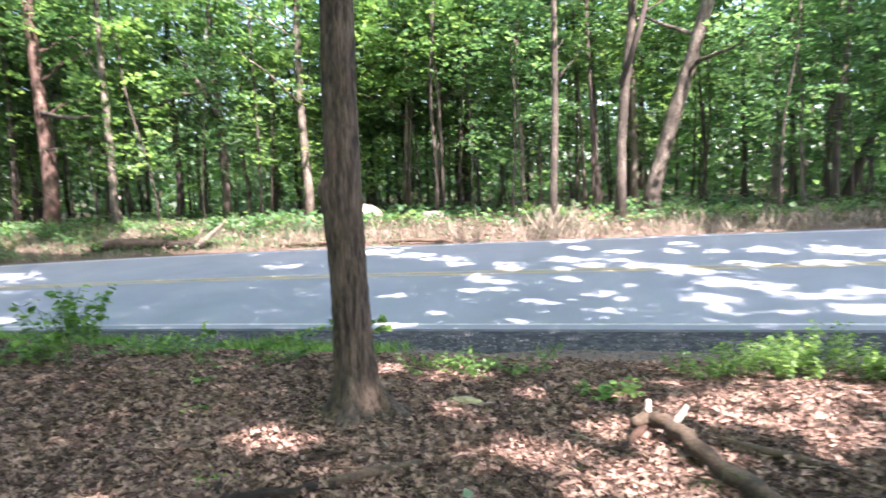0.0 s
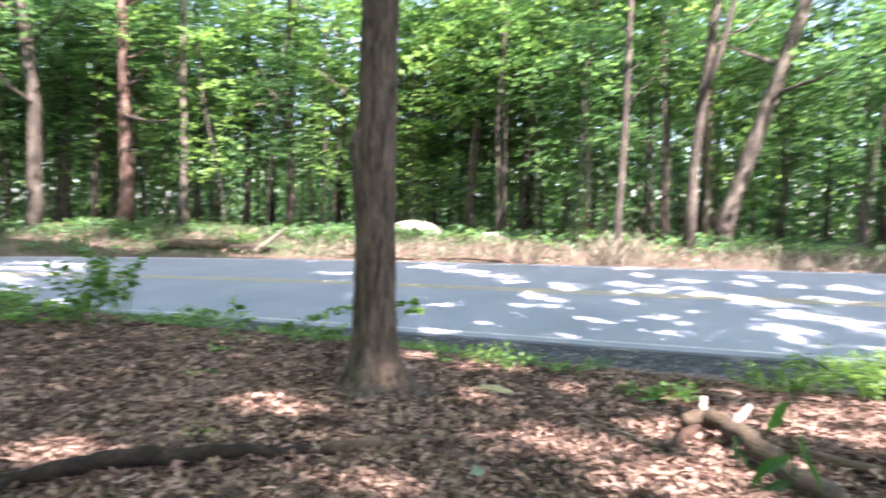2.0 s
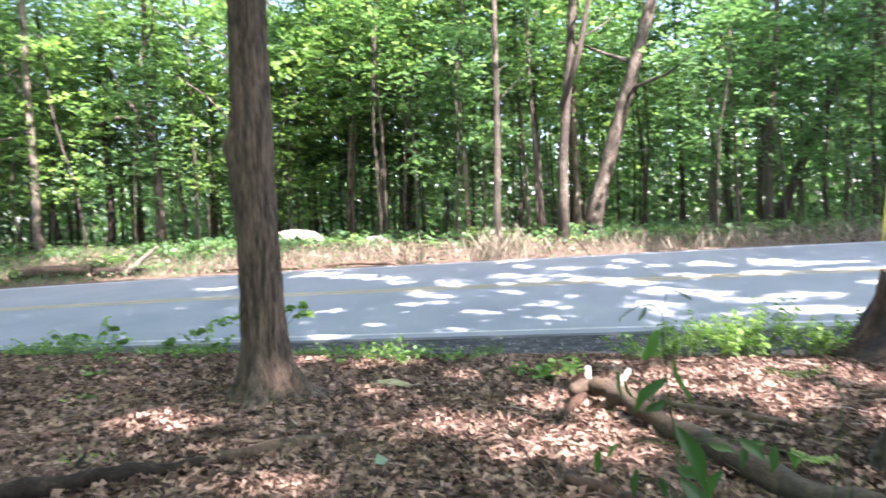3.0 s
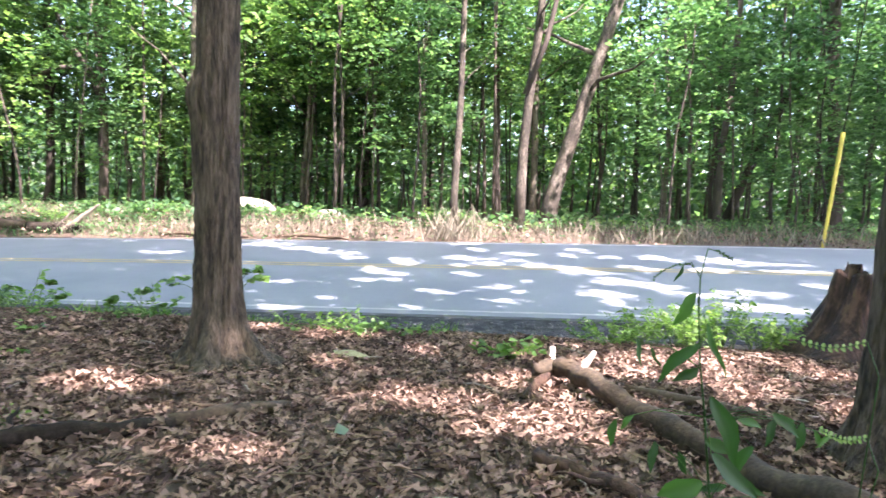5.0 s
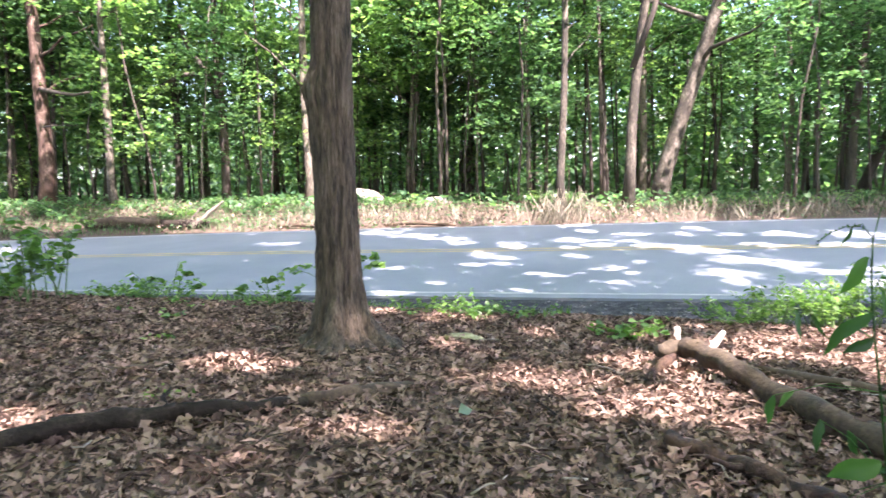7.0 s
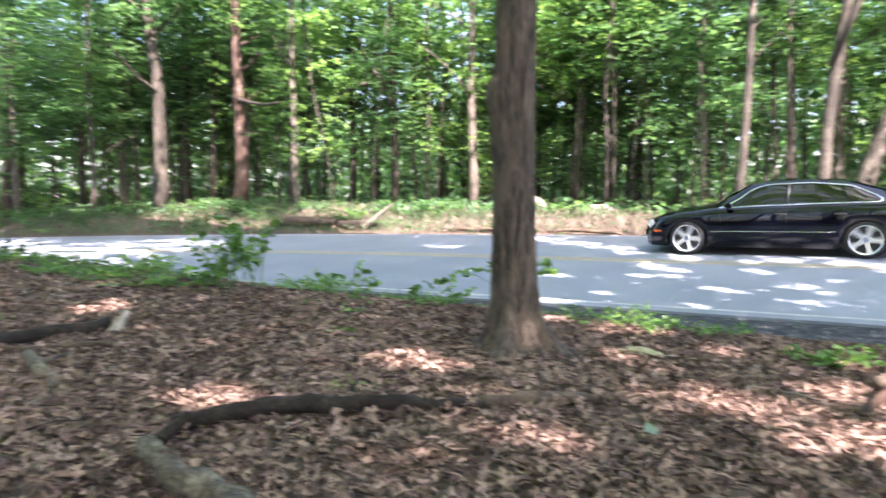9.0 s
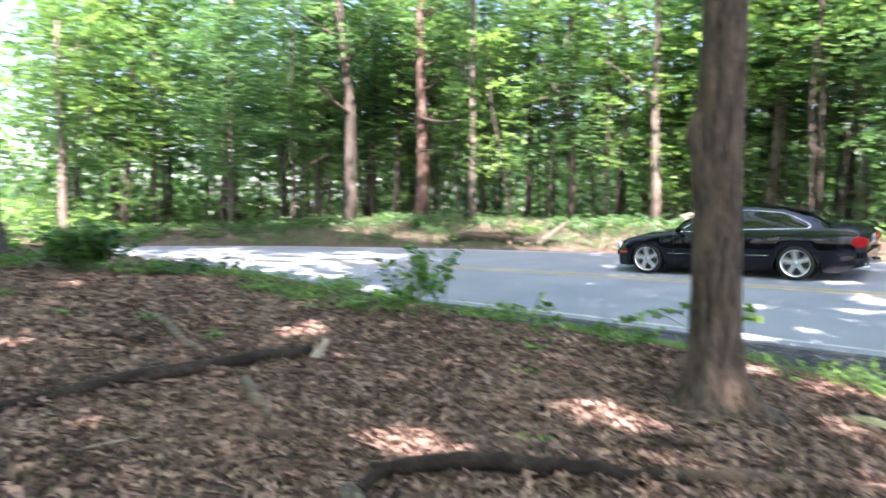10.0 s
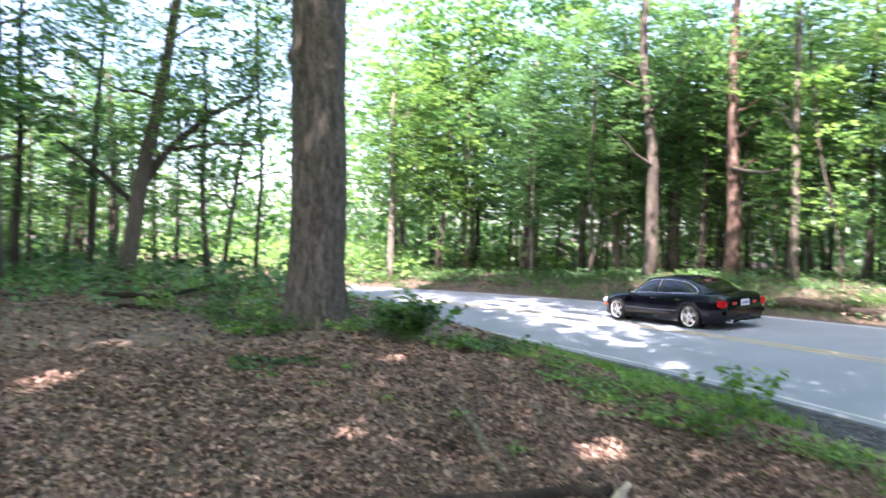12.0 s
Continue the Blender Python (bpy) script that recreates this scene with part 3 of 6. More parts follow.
def undergrowth():
    """Low green cover on the woodland floor, too dense to count."""
    rng = np.random.default_rng(29)
    n = 30000
    x = rng.uniform(-44, 24, n)
    y = 11.68 - np.where(x < -4, (x + 4) ** 2 / 160, np.maximum(0, x - 3) ** 2 / 130) + 5.4 + 30 * rng.uniform(0, 1, n) ** 1.7
    patch = np.sin(x * 0.7 + 1.3 * np.sin(y * 0.5)) + np.cos(y * 0.8 + x * 0.25)
    keep = rng.uniform(-1.9, 1.4, n) < patch
    x, y = x[keep], y[keep]
    z = np.array([land(a, b) for a, b in zip(x, y)]) + 0.04 + 0.34 * rng.uniform(0, 1, len(x)) ** 1.8
    c = np.stack((x, y, z), axis=1)
    # darker leaf colour stands in for the wood's shade
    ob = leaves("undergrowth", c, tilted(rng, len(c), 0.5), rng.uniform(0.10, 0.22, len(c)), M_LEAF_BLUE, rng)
    tagged(ob, "low green undergrowth covering the woodland floor", "undergrowth", kind="stuff")
    n = 15000
    x = rng.uniform(-40, 14, n)
    y = 11.68 - np.where(x < -4, (x + 4) ** 2 / 160, np.maximum(0, x - 3) ** 2 / 130) + 3.95 + 2.4 * rng.uniform(0, 1, n)
    y += np.where(x < -10, -0.0025 * (x + 10) * 4, 0)
    keep = (rng.uniform(0, 1, n) < np.where(x < -4, 0.85, 0.45)) & (np.sin(x * 1.9 + np.sin(y * 2)) + rng.normal(size=n) * 0.6 > -0.8)
    x, y = x[keep], y[keep]
    z = np.array([land(a, b) for a, b in zip(x, y)]) + 0.02 + 0.2 * rng.uniform(0, 1, len(x)) ** 1.6
    c = np.stack((x, y, z), axis=1)
    pick = rng.uniform(0, 1, len(c)) < 0.55
    for choose, mat in ((pick, M_LEAF_BLUE), (~pick, M_LITTER)):
        ob = leaves("verge_cover", c[choose], tilted(rng, choose.sum(), 0.6), rng.uniform(0.045, 0.11, choose.sum()), mat, rng)
        tagged(ob, "low mixed green and brown cover on the far verge", "undergrowth", kind="stuff")
    n = 20000
    x = -11 - 51 * rng.uniform(0, 1, n) ** 1.25
    y = rng.uniform(-25, 3.5, n)
    keep = (y < 11.68 - (x + 4) ** 2 / 160 - 4.6) & ((x < -13.5) | (y > 0.6)) & (rng.uniform(0, 1, n) < 0.45 + 0.55 * (x < -16))
    x, y = x[keep], y[keep]
    z = np.array([land(a, b) for a, b in zip(x, y)]) + 0.03 + 0.6 * rng.uniform(0, 1, len(x)) ** 1.5
    c = np.stack((x, y, z), axis=1)
    ob = leaves("undergrowth", c, tilted(rng, len(c), 0.5), rng.uniform(0.08, 0.2, len(c)), M_LEAF_BLUE, rng)
    tagged(ob, "green weeds and brush covering the bank", "undergrowth", kind="stuff")
    n = 20000
    x = -17 - 45 * rng.uniform(0, 1, n) ** 0.8
    y = rng.uniform(-34, 3, n)
    lumps = np.sin(x * 0.9 + 1.7 * np.sin(y * 0.6)) + np.cos(y * 1.1 + 0.4 * x)
    keep = (y < 11.68 - (x + 4) ** 2 / 160 - 5.0) & (lumps > -0.6)
    x, y, lumps = x[keep], y[keep], lumps[keep]
    tall = np.clip((-x - 14) / 18, 0.15, 1.0) * (0.8 + 0.5 * lumps.clip(-0.6, 2))
    z = np.array([land(a, b) for a, b in zip(x, y)]) + 0.03 + 1.7 * tall * rng.uniform(0, 1, len(x)) ** 1.3
    c = np.stack((x, y, z), axis=1)
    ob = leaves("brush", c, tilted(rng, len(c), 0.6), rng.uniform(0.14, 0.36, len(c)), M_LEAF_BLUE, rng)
    tagged(ob, "dense blue-green brush between the trees", "undergrowth", kind="stuff")
    n = 14000
    x = rng.uniform(-78, -36, n)
    y = 11.68 - (x + 4) ** 2 / 160 + (4.4 + 22 * rng.uniform(0, 1, n) ** 1.4) * np.hypot(1, 0.0125 * (x + 4))
    z = np.array([land(a, b) for a, b in zip(x, y)]) + 0.03 + 1.5 * rng.uniform(0, 1, n) ** 1.5
    c = np.stack((x, y, z), axis=1)
    ob = leaves("brush", c, tilted(rng, n, 0.6), rng.uniform(0.18, 0.42, n), M_LEAF, rng)
    tagged(ob, "green brush along the outside of the bend", "undergrowth", kind="stuff")


forest()
far_wood()
undergrowth()


def main_tree():
    thing = empty_thing("tree", pose(-0.60, 3.52, land(-0.6, 3.5)), "slender tree with furrowed brown bark and flared roots", "tree")
    rings, height = 230, 7.0
    pts, radii = [], []
    for i in range(rings + 1):
        z = -0.08 + (height + 0.08) * i / rings
        p = Vector((-0.02 - 0.045 * math.sin(min(z, 3.4) * 0.92) + 0.008 * z, 0.02 * math.sin(z * 1.3), z))
        r = 0.110 - 0.006 * z + 0.10 * math.exp(-max(z, 0) / 0.11) + 0.02 * math.exp(-max(z, 0) / 0.4)
        pts.append(p)
        radii.append(r)
    v, f = tube(pts, radii, 110, 0.05, 1.3, ridges=0.13, seed=4.0)
    out = []
    for p in v:
        a = math.atan2(p.y, p.x)
        z = p.z
        toes = max(0.0, math.sin(a * 3 + 0.6) * 0.5 + math.sin(a * 5 + 2) * 0.5) * 0.2 * math.exp(-max(z, 0) / 0.15)
        knob = (0.042 * math.exp(-((z - 1.46) / 0.09) ** 2) + 0.022 * math.exp(-((z - 1.30) / 0.22) ** 2)) * max(0.0, math.cos(a - math.pi * 1.06)) ** 2
        d = Vector((math.cos(a), math.sin(a), 0))
        out.append(Vector(p) + d * (toes + knob))
    mesh_object("trunk", out, f, M_BARK, thing, True)
    for k, (a, l, w) in enumerate(((0.25, 0.50, 0.046), (-0.45, 0.40, 0.04), (-1.05, 0.36, 0.046), (-1.65, 0.34, 0.04), (-2.2, 0.40, 0.046), (-2.8, 0.38, 0.04), (3.3, 0.46, 0.046))):
        q = [Vector((math.cos(a) * s, math.sin(a) * s * 1.0, 0.15 - 0.22 * min(1.0, s / l) ** 0.6 + 0.01)) for s in (0.1, 0.1 + l * 0.3, 0.1 + l * 0.6, 0.1 + l)]
        v, f = tube(q, [w * 1.5, w * 1.15, w * 0.8, w * 0.3], 8, 0.25, 9, seed=k)
        mesh_object("root", v, f, M_BARK, thing, True)


def big_tree():
    thing = empty_thing("tree", pose(-10.9, 1.72, land(-10.9, 1.72) - 0.05), "thick old tree with dark grey bark on the bank", "tree")
    rings, height = 150, 9.0
    pts, radii = [], []
    for i in range(rings + 1):
        z = -0.1 + (height + 0.1) * i / rings
        pts.append(Vector((0.02 * math.sin(z), 0.04 * math.sin(z * 0.7) + 0.006 * z, z)))
        radii.append(0.46 - 0.004 * z + 0.12 * math.exp(-max(z, 0) / 0.4))
    v, f = tube(pts, radii, 120, 0.08, 0.9, ridges=0.07, seed=9.0)
    out = []
    for p in v:
        a = math.atan2(p.y, p.x)
        toes = max(0.0, math.sin(a * 5 + 1.0)) * 0.16 * math.exp(-max(p.z, 0) / 0.5)
        knob = 0.09 * math.exp(-((p.z - 4.75) / 0.12) ** 2) * max(0.0, math.cos(a + 1.7)) ** 6
        out.append(Vector(p) + Vector((math.cos(a), math.sin(a), 0)) * (toes + knob))
    mesh_object("trunk", out, f, M_BARK_OLD, thing, True)
    v, f = tube(line((0.3, 0.05, 5.0), (0.42, 0.06, 4.86), 3), [0.07, 0.06, 0.05, 0.02], 9, 0.3, 8)
    mesh_object("branch_stub", v, f, M_BARK_DARK, thing, True)


def edge_tree():
    thing = empty_thing("tree", pose(2.45, 2.72, land(2.45, 2.72)), "dark furrowed tree trunk beside the fallen log", "tree")
    rings, height = 110, 6.0
    pts = [Vector((0.01 * i / 10, 0.0, -0.08 + (height + 0.08) * i / rings)) for i in range(rings + 1)]
    radii = [0.145 - 0.006 * p.z + 0.10 * math.exp(-max(p.z, 0) / 0.16) for p in pts]
    v, f = tube(pts, radii, 90, 0.08, 1.6, ridges=0.10, seed=14.0)
    mesh_object("trunk", v, f, M_BARK, thing, True)


main_tree()
big_tree()
edge_tree()


# ---- the canopy overhead, mostly out of view, added for shade, with the gaps that let the sun through ----
FAR_LANE_GAPS = [
    (-5.05, 14.56, 0.6, 0.4), (-3.8, 13.9, 0.6, 0.3), (-2.93, 13.32, 0.6, 0.3), (-2.48, 12.61, 0.33, 0.2), (-1.3, 12.22, 0.28, 0.45), (-0.28, 12.8, 0.4, 0.33),
    (0.31, 12.2, 0.38, 0.3), (-0.23, 11.86, 0.25, 0.22), (0.7, 12.69, 0.22, 0.2), (-0.13, 14.12, 0.26, 0.32), (-0.43, 15.2, 0.35, 0.3), (0.78, 13.59, 0.3, 0.22),
    (1.79, 13.46, 0.3, 0.28), (2.54, 13.31, 0.24, 0.2), (1.95, 14.28, 0.26, 0.24), (3.39, 13.25, 0.34, 0.42), (2.88, 11.95, 0.36, 0.4), (4.63, 12.9, 0.55, 0.52),
    (4.09, 11.88, 0.4, 0.28), (5.6, 12.58, 0.5, 0.2), (5.51, 11.82, 0.5, 0.18), (-6.5, 12.9, 0.5, 0.2)]
NEAR_LANE_GAPS = [
    (-1.68, 11.22, 0.28, 0.33), (-1.22, 10.74, 0.2, 0.25), (-1.55, 10.16, 0.27, 0.16), (-1.17, 10.31, 0.17, 0.13), (-0.13, 11.0, 0.22, 0.2), (-2.79, 9.9, 0.17, 0.12),
    (-0.31, 9.42, 0.15, 0.2), (-2.15, 8.11, 0.16, 0.11), (-0.43, 8.33, 0.16, 0.09), (0.64, 9.85, 0.27, 0.36), (1.04, 10.39, 0.2, 0.17), (0.53, 8.92, 0.3, 0.15),
    (1.18, 12.0, 0.4, 0.38), (1.7, 11.52, 0.42, 0.45), (2.14, 11.16, 0.2, 0.25), (2.5, 10.47, 0.42, 0.42), (2.98, 10.1, 0.42, 0.34), (2.05, 9.45, 0.34, 0.28),
    (2.14, 8.94, 0.18, 0.3), (3.36, 9.56, 0.46, 0.26), (4.01, 9.76, 0.42, 0.3), (4.05, 8.8, 0.6, 0.26), (5.4, 10.46, 0.3, 0.27), (-9.57, 8.3, 0.35, 0.25)]
BEND_GAPS = [(-16.6, 10.4, 4.2, 1.9), (-15.4, 12.4, 2.6, 1.1), (-22.6, 10.8, 3.4, 1.9), (-12.6, 9.2, 1.3, 0.5), (-28.0, 9.0, 4.0, 1.8)]
BANK_GAPS = [
    (1.32, 3.50, 0.42, 0.52), (1.95, 3.95, 1.0, 0.55), (1.10, 2.86, 0.48, 0.32), (-0.98, 3.0, 0.27, 0.22), (0.12, 2.30, 0.16, 0.17), (0.05, 3.66, 0.30, 0.10), (-0.2, 4.7, 0.35, 0.2), (0.8, 3.1, 0.25, 0.2),
    (2.73, 4.13, 0.25, 0.2), (-0.82, 4.54, 0.12, 0.2), (-1.32, 1.99, 0.27, 0.15), (-3.86, 3.01, 0.18, 0.2), (0.62, 3.05, 0.36, 0.28),
    (0.96, 2.80, 0.2, 0.25), (-7.65, 2.42, 0.2, 0.28), (-7.36, -1.58, 0.5, 0.32), 
    (-9.75, -1.26, 0.25, 0.3), (-0.2, 4.4, 0.3, 0.12), (-4.9, 1.2, 0.2, 0.12), (0.4, 4.1, 0.3, 0.1), (2.25, 5.0, 0.8, 0.38), (0.95, 4.15, 0.32, 0.25), (2.6, 3.4, 0.3, 0.2), (1.75, 4.35, 0.6, 0.3), (2.45, 4.45, 0.5, 0.3)]
VERGE_GAPS = [(-7.7, 19.3, 1.3, 0.9), (-5.0, 18.8, 0.5, 0.5), (-0.9, 16.4, 0.4, 0.5), (-18.5, 16.6, 0.5, 0.5)]


def lit_spots(px, py):
    """True where a place on the ground lies in the sun."""
    lit = np.zeros(len(px), bool)
    ragged = np.random.default_rng(62).uniform(0.25, 1.35, len(px))
    strays = np.random.default_rng(63).uniform(0, 1, len(px))
    broken = np.sin(5.3 * py + 0.7 * px + 2.2 * np.sin(1.3 * px)) + np.sin(3.1 * px - 2.2 * py + 1.7 * np.sin(2.9 * py)) + 0.5 * np.sin(11 * px + 13 * py)
    for gaps in (FAR_LANE_GAPS, NEAR_LANE_GAPS, BEND_GAPS, BANK_GAPS, VERGE_GAPS):
        for gx, gy, ga, gb in gaps:
            ga, gb = ga + 0.05, gb + 0.05  # the leaves round a gap reach into it
            wob = 1 + 0.5 * np.sin(14.1 * px + 4 * np.sin(6.3 * py)) * np.cos(17 * py + 3 * px) + 0.55 * np.sin(3.1 * px + 5 * gx + 1.5 * np.sin(2.3 * py)) * np.cos(4.3 * py + 2 * gy) + 0.4 * np.sin(8.3 * px + 3 * np.sin(5.1 * py)) * np.sin(9.7 * py + gx)
            spot = ((px - gx + 0.35 * (py - gy)) / ga) ** 2 + ((py - gy) / gb) ** 2 < wob * ragged
            if gaps is BEND_GAPS:  # leafy twigs streak these wide gaps
                spot &= np.sin(6.1 * py + 0.8 * px + 1.6 * np.sin(0.9 * px)) + 0.6 * np.sin(2.3 * px - 3.7 * py) > -0.75
            elif ga * gb > 0.4:
                spot &= (broken > -0.7) & (np.sin(9.1 * px + 4 * py + 2 * np.sin(4.7 * py)) + np.sin(15 * py - 3 * px) > -1.35)
            if gaps is BANK_GAPS:  # single leaves hang in these gaps
                spot &= strays > 0.05
            lit |= spot
    rng = np.random.default_rng(61)
    for k in range(60):  # small flecks that slip between the leaves over the road
        gx, gy, ga = rng.uniform(-9, 7), rng.uniform(8.2, 15.2), rng.uniform(0.07, 0.22)
        if gy > 12.4 or rng.uniform() < 0.12 or gx > 1.5:
            lit |= ((px - gx) / ga) ** 2 + ((py - gy) / (ga * 0.42)) ** 2 < 1 + 0.5 * np.sin(9 * px + 7 * py)
    return lit


def canopy():
    rng = np.random.default_rng(17)
    step = 0.115
    gx, gy = np.meshgrid(np.arange(-34, 12, step), np.arange(-6, 31, step))
    px = (gx + rng.uniform(-0.5, 0.5, gx.shape) * step).ravel()
    py = (gy + rng.uniform(-0.5, 0.5, gx.shape) * step).ravel()
    # past y 15.4 leaf cover varies with x, to darken or light the wood
    keep = ~lit_spots(px, py) & ((py < 24) | (px > 4)) & ((py < 15.4) | (np.sin(px * 1.3 + 2 * np.sin(py)) + np.cos(py * 1.7 + px * 0.6) + 0.5 * rng.normal(size=len(px)) > np.where(px > 2.6, -1.0, np.where(px > 1.0, 1.2, np.where(px > -2, 1.5, np.where(px > -12, 2.3, np.where(px > -14, 1.0, 0.3)))))))
    px, py = px[keep], py[keep]
    base = np.where(py > 7.0, 0.031 * px + 0.0614 * py - 0.91, 0.0)
    clump = np.sin(px * 0.9 + 2 * np.sin(py * 0.6)) + np.cos(py * 1.1 + px * 0.3)
    h = np.clip(13.0 - 0.2 * (px + 8), 12.5, 16.5) + 1.6 * clump + rng.uniform(-1.2, 1.2, len(px))
    c = np.stack((px + SUN_H[0] * (h - base), py + SUN_H[1] * (h - base), h), axis=1)
    normals = rng.normal(size=c.shape) * 0.15 + np.array(SUN_WAY)
    normals /= np.linalg.norm(normals, axis=1)[:, None]
    split = ((c[:, 0] < -14), (c[:, 0] >= -14) & (c[:, 0] < -2), (c[:, 0] >= -2) & (c[:, 0] < 7), (c[:, 0] >= 7))
    for k, pick in enumerate(split):
        ob = leaves("canopy", c[pick], normals[pick], rng.uniform(0.2, 0.28, pick.sum()), M_LEAF, rng, slim=0.6)
        tagged(ob, "green leaf canopy added high over road and bank for dappled shade", "canopy", "overhead canopy", "stuff")
    # unseen leaf cover over the bank behind, added to hold off sky light
    n = 13000
    c = np.stack((rng.uniform(-28, 8, n), rng.uniform(-30, -9, n), rng.uniform(11, 17, n)), axis=1)
    ob = leaves("canopy", c, tilted(rng, n, 0.4), rng.uniform(0.35, 0.6, n), M_LEAF, rng, slim=0.6)
    tagged(ob, "unseen green leaf cover added to darken the wooded bank", "canopy", "overhead canopy", "stuff")


canopy()


# ---- the black saloon ----
def plain(name, tone, rough, metal=0.0, coat=0.0, glow=None, grain=0.06):
    m = material(name, tuple(tuple(c * k for c in tone) for k in (1 - grain, 1, 1 + grain)), scale=3, fine=20, rough=rough, metal=metal, coat=coat, bump=0.0)
    if glow:
        b = m.node_tree.nodes["Principled BSDF"]
        b.inputs["Emission Color"].default_value = (*glow[0], 1)
        b.inputs["Emission Strength"].default_value = glow[1]
    return m


M_PAINT = plain("black_car_paint", (0.0016, 0.002, 0.005), 0.4, 0.0, 0.8)
M_PAINT.node_tree.nodes["Principled BSDF"].inputs["Specular IOR Level"].default_value = 0.0
M_PAINT.node_tree.nodes["Principled BSDF"].inputs["Coat Roughness"].default_value = 0.015
M_GLASS = plain("tinted_window_glass", (0.002, 0.0025, 0.0025), 0.05, 0.0, 0.0)
M_GLASS.node_tree.nodes["Principled BSDF"].inputs["Specular IOR Level"].default_value = 0.5
M_CHROME = plain("chrome_trim", (0.75, 0.75, 0.76), 0.12, 1.0)
M_RIM = plain("polished_alloy", (0.78, 0.78, 0.78), 0.28, 0.9)
M_RUBBER = plain("tyre_rubber", (0.012, 0.012, 0.013), 0.8)
M_PLASTIC = plain("black_plastic", (0.01, 0.01, 0.011), 0.5)
M_LAMP = plain("clear_headlamp", (0.55, 0.58, 0.60), 0.1, 0.3, 1.0)
M_TAIL = plain("glowing_red_tail_lamp", (0.2, 0.002, 0.004), 0.2, 0.0, 0.6, ((1.0, 0.002, 0.006), 0.012))
M_TAIL_DIM = plain("red_lamp_lens", (0.22, 0.005, 0.006), 0.2, 0.0, 1.0)
M_AMBER = plain("amber_marker_lens", (0.6, 0.10, 0.01), 0.25, 0.0, 0.5)
M_PLATE = plain("white_number_plate", (0.30, 0.32, 0.36), 0.5)
M_PLATE_BAR = plain("plate_lettering", (0.07, 0.08, 0.14), 0.5)


def curve_through(points, x):
    """Smooth value at x through (x, value) points in rising x."""
    if x <= points[0][0]:
        return points[0][1]
    for (x0, v0), (x1, v1) in zip(points, points[1:]):
        if x <= x1:
            u = (x - x0) / (x1 - x0)
            u = u * u * (3 - 2 * u) * 0.5 + u * 0.5
            return v0 + (v1 - v0) * u
    return points[-1][1]


AXLES, WHEEL_R = (1.42, -1.38), 0.31
TOP = [(-2.420, 0.740), (-2.360, 0.870), (-2.200, 0.925), (-1.700, 0.940), (-1.000, 0.925), (0.000, 0.895), (0.900, 0.865), (1.500, 0.800), (1.920, 0.705), (2.130, 0.620), (2.222, 0.520)]
HALF = [(-2.420, 0.66), (-2.300, 0.79), (-2.000, 0.855), (-1.400, 0.895), (0.000, 0.90), (1.400, 0.89), (1.836, 0.84), (2.088, 0.72), (2.222, 0.52)]
ROOF = [(-1.96, 0.940), (-1.55, 1.15), (-1.12, 1.27), (-0.55, 1.325), (0.0, 1.315), (0.35, 1.255), (0.7, 1.080), (1.02, 0.860)]


def body_low(x):
    z = 0.15
    for ax in AXLES:
        d = abs(x - ax)
        if d < 0.36:
            z = max(z, 0.27 + math.sqrt(0.36 ** 2 - d * d))
    if x > 2.1:
        z = max(z, 0.15 + (x - 2.1) * 0.25)
    if x < -2.1:
        z = max(z, 0.18 + (-2.1 - x) * 0.3)
    return z


def shell(sections, mat, name, parent, label=""):
    """A skin through equal rows of points, mirrored over the middle."""
    bm = bmesh.new()
    rows = []
    for row in sections:
        right = [bm.verts.new((x, -y, z)) for x, y, z in row]
        left = [bm.verts.new((x, y, z)) for x, y, z in reversed(row[:-1])]
        rows.append(right + left)
    for a, b in zip(rows, rows[1:]):
        for i in range(len(a) - 1):
            bm.faces.new((a[i], a[i + 1], b[i + 1], b[i]))
    bm.faces.new(rows[0])
    bm.faces.new(list(reversed(rows[-1])))
    for f in bm.faces:
        f.smooth = True
    bmesh.ops.recalc_face_normals(bm, faces=bm.faces)
    return part(name, bm, mat, parent, label)


def cabin_point(x, v, out=0.0):
    """A point of the cabin's side: x along the car, v from belt (0) to roof edge (1)."""
    zb, zr = curve_through(TOP, x) - 0.015, curve_through(ROOF, x)
    wide = 0.80 - 0.06 * smooth(-0.9, -1.96, x) - 0.05 * smooth(0.4, 1.0, x)
    y = wide - 0.235 * v ** 1.35 + out
    return Vector((x, y, zb + (max(zr - 0.035, zb) - zb) * v))


def window(name, corners, parent, steps=10):
    """A pane lying on both cabin sides; corners: (x at belt, x at top) of its two ends, low v, high v."""
    (xa0, xa1), (xb0, xb1), lo, hi = corners
    for side in (1, -1):
        bm = bmesh.new()
        grid = []
        for i in range(steps + 1):
            u = i / steps
            column = []
            for j in range(6):
                v = lo + (hi - lo) * j / 5
                w = (v - lo) / (hi - lo)
                x = (xa0 * (1 - w) + xa1 * w) * (1 - u) + (xb0 * (1 - w) + xb1 * w) * u
                p = cabin_point(x, v, 0.008)
                column.append(bm.verts.new((p.x, side * p.y, p.z)))
            grid.append(column)
        for a, b in zip(grid, grid[1:]):
            for j in range(5):
                f = bm.faces.new((a[j], b[j], b[j + 1], a[j + 1]))
                f.smooth = True
        part(name, bm, M_GLASS, parent)


def rod(name, points, r, mat, parent, segs=8, label=""):
    v, f = tube(points, [r] * len(points), segs)
    return mesh_object(name, v, f, mat, parent, True, label)


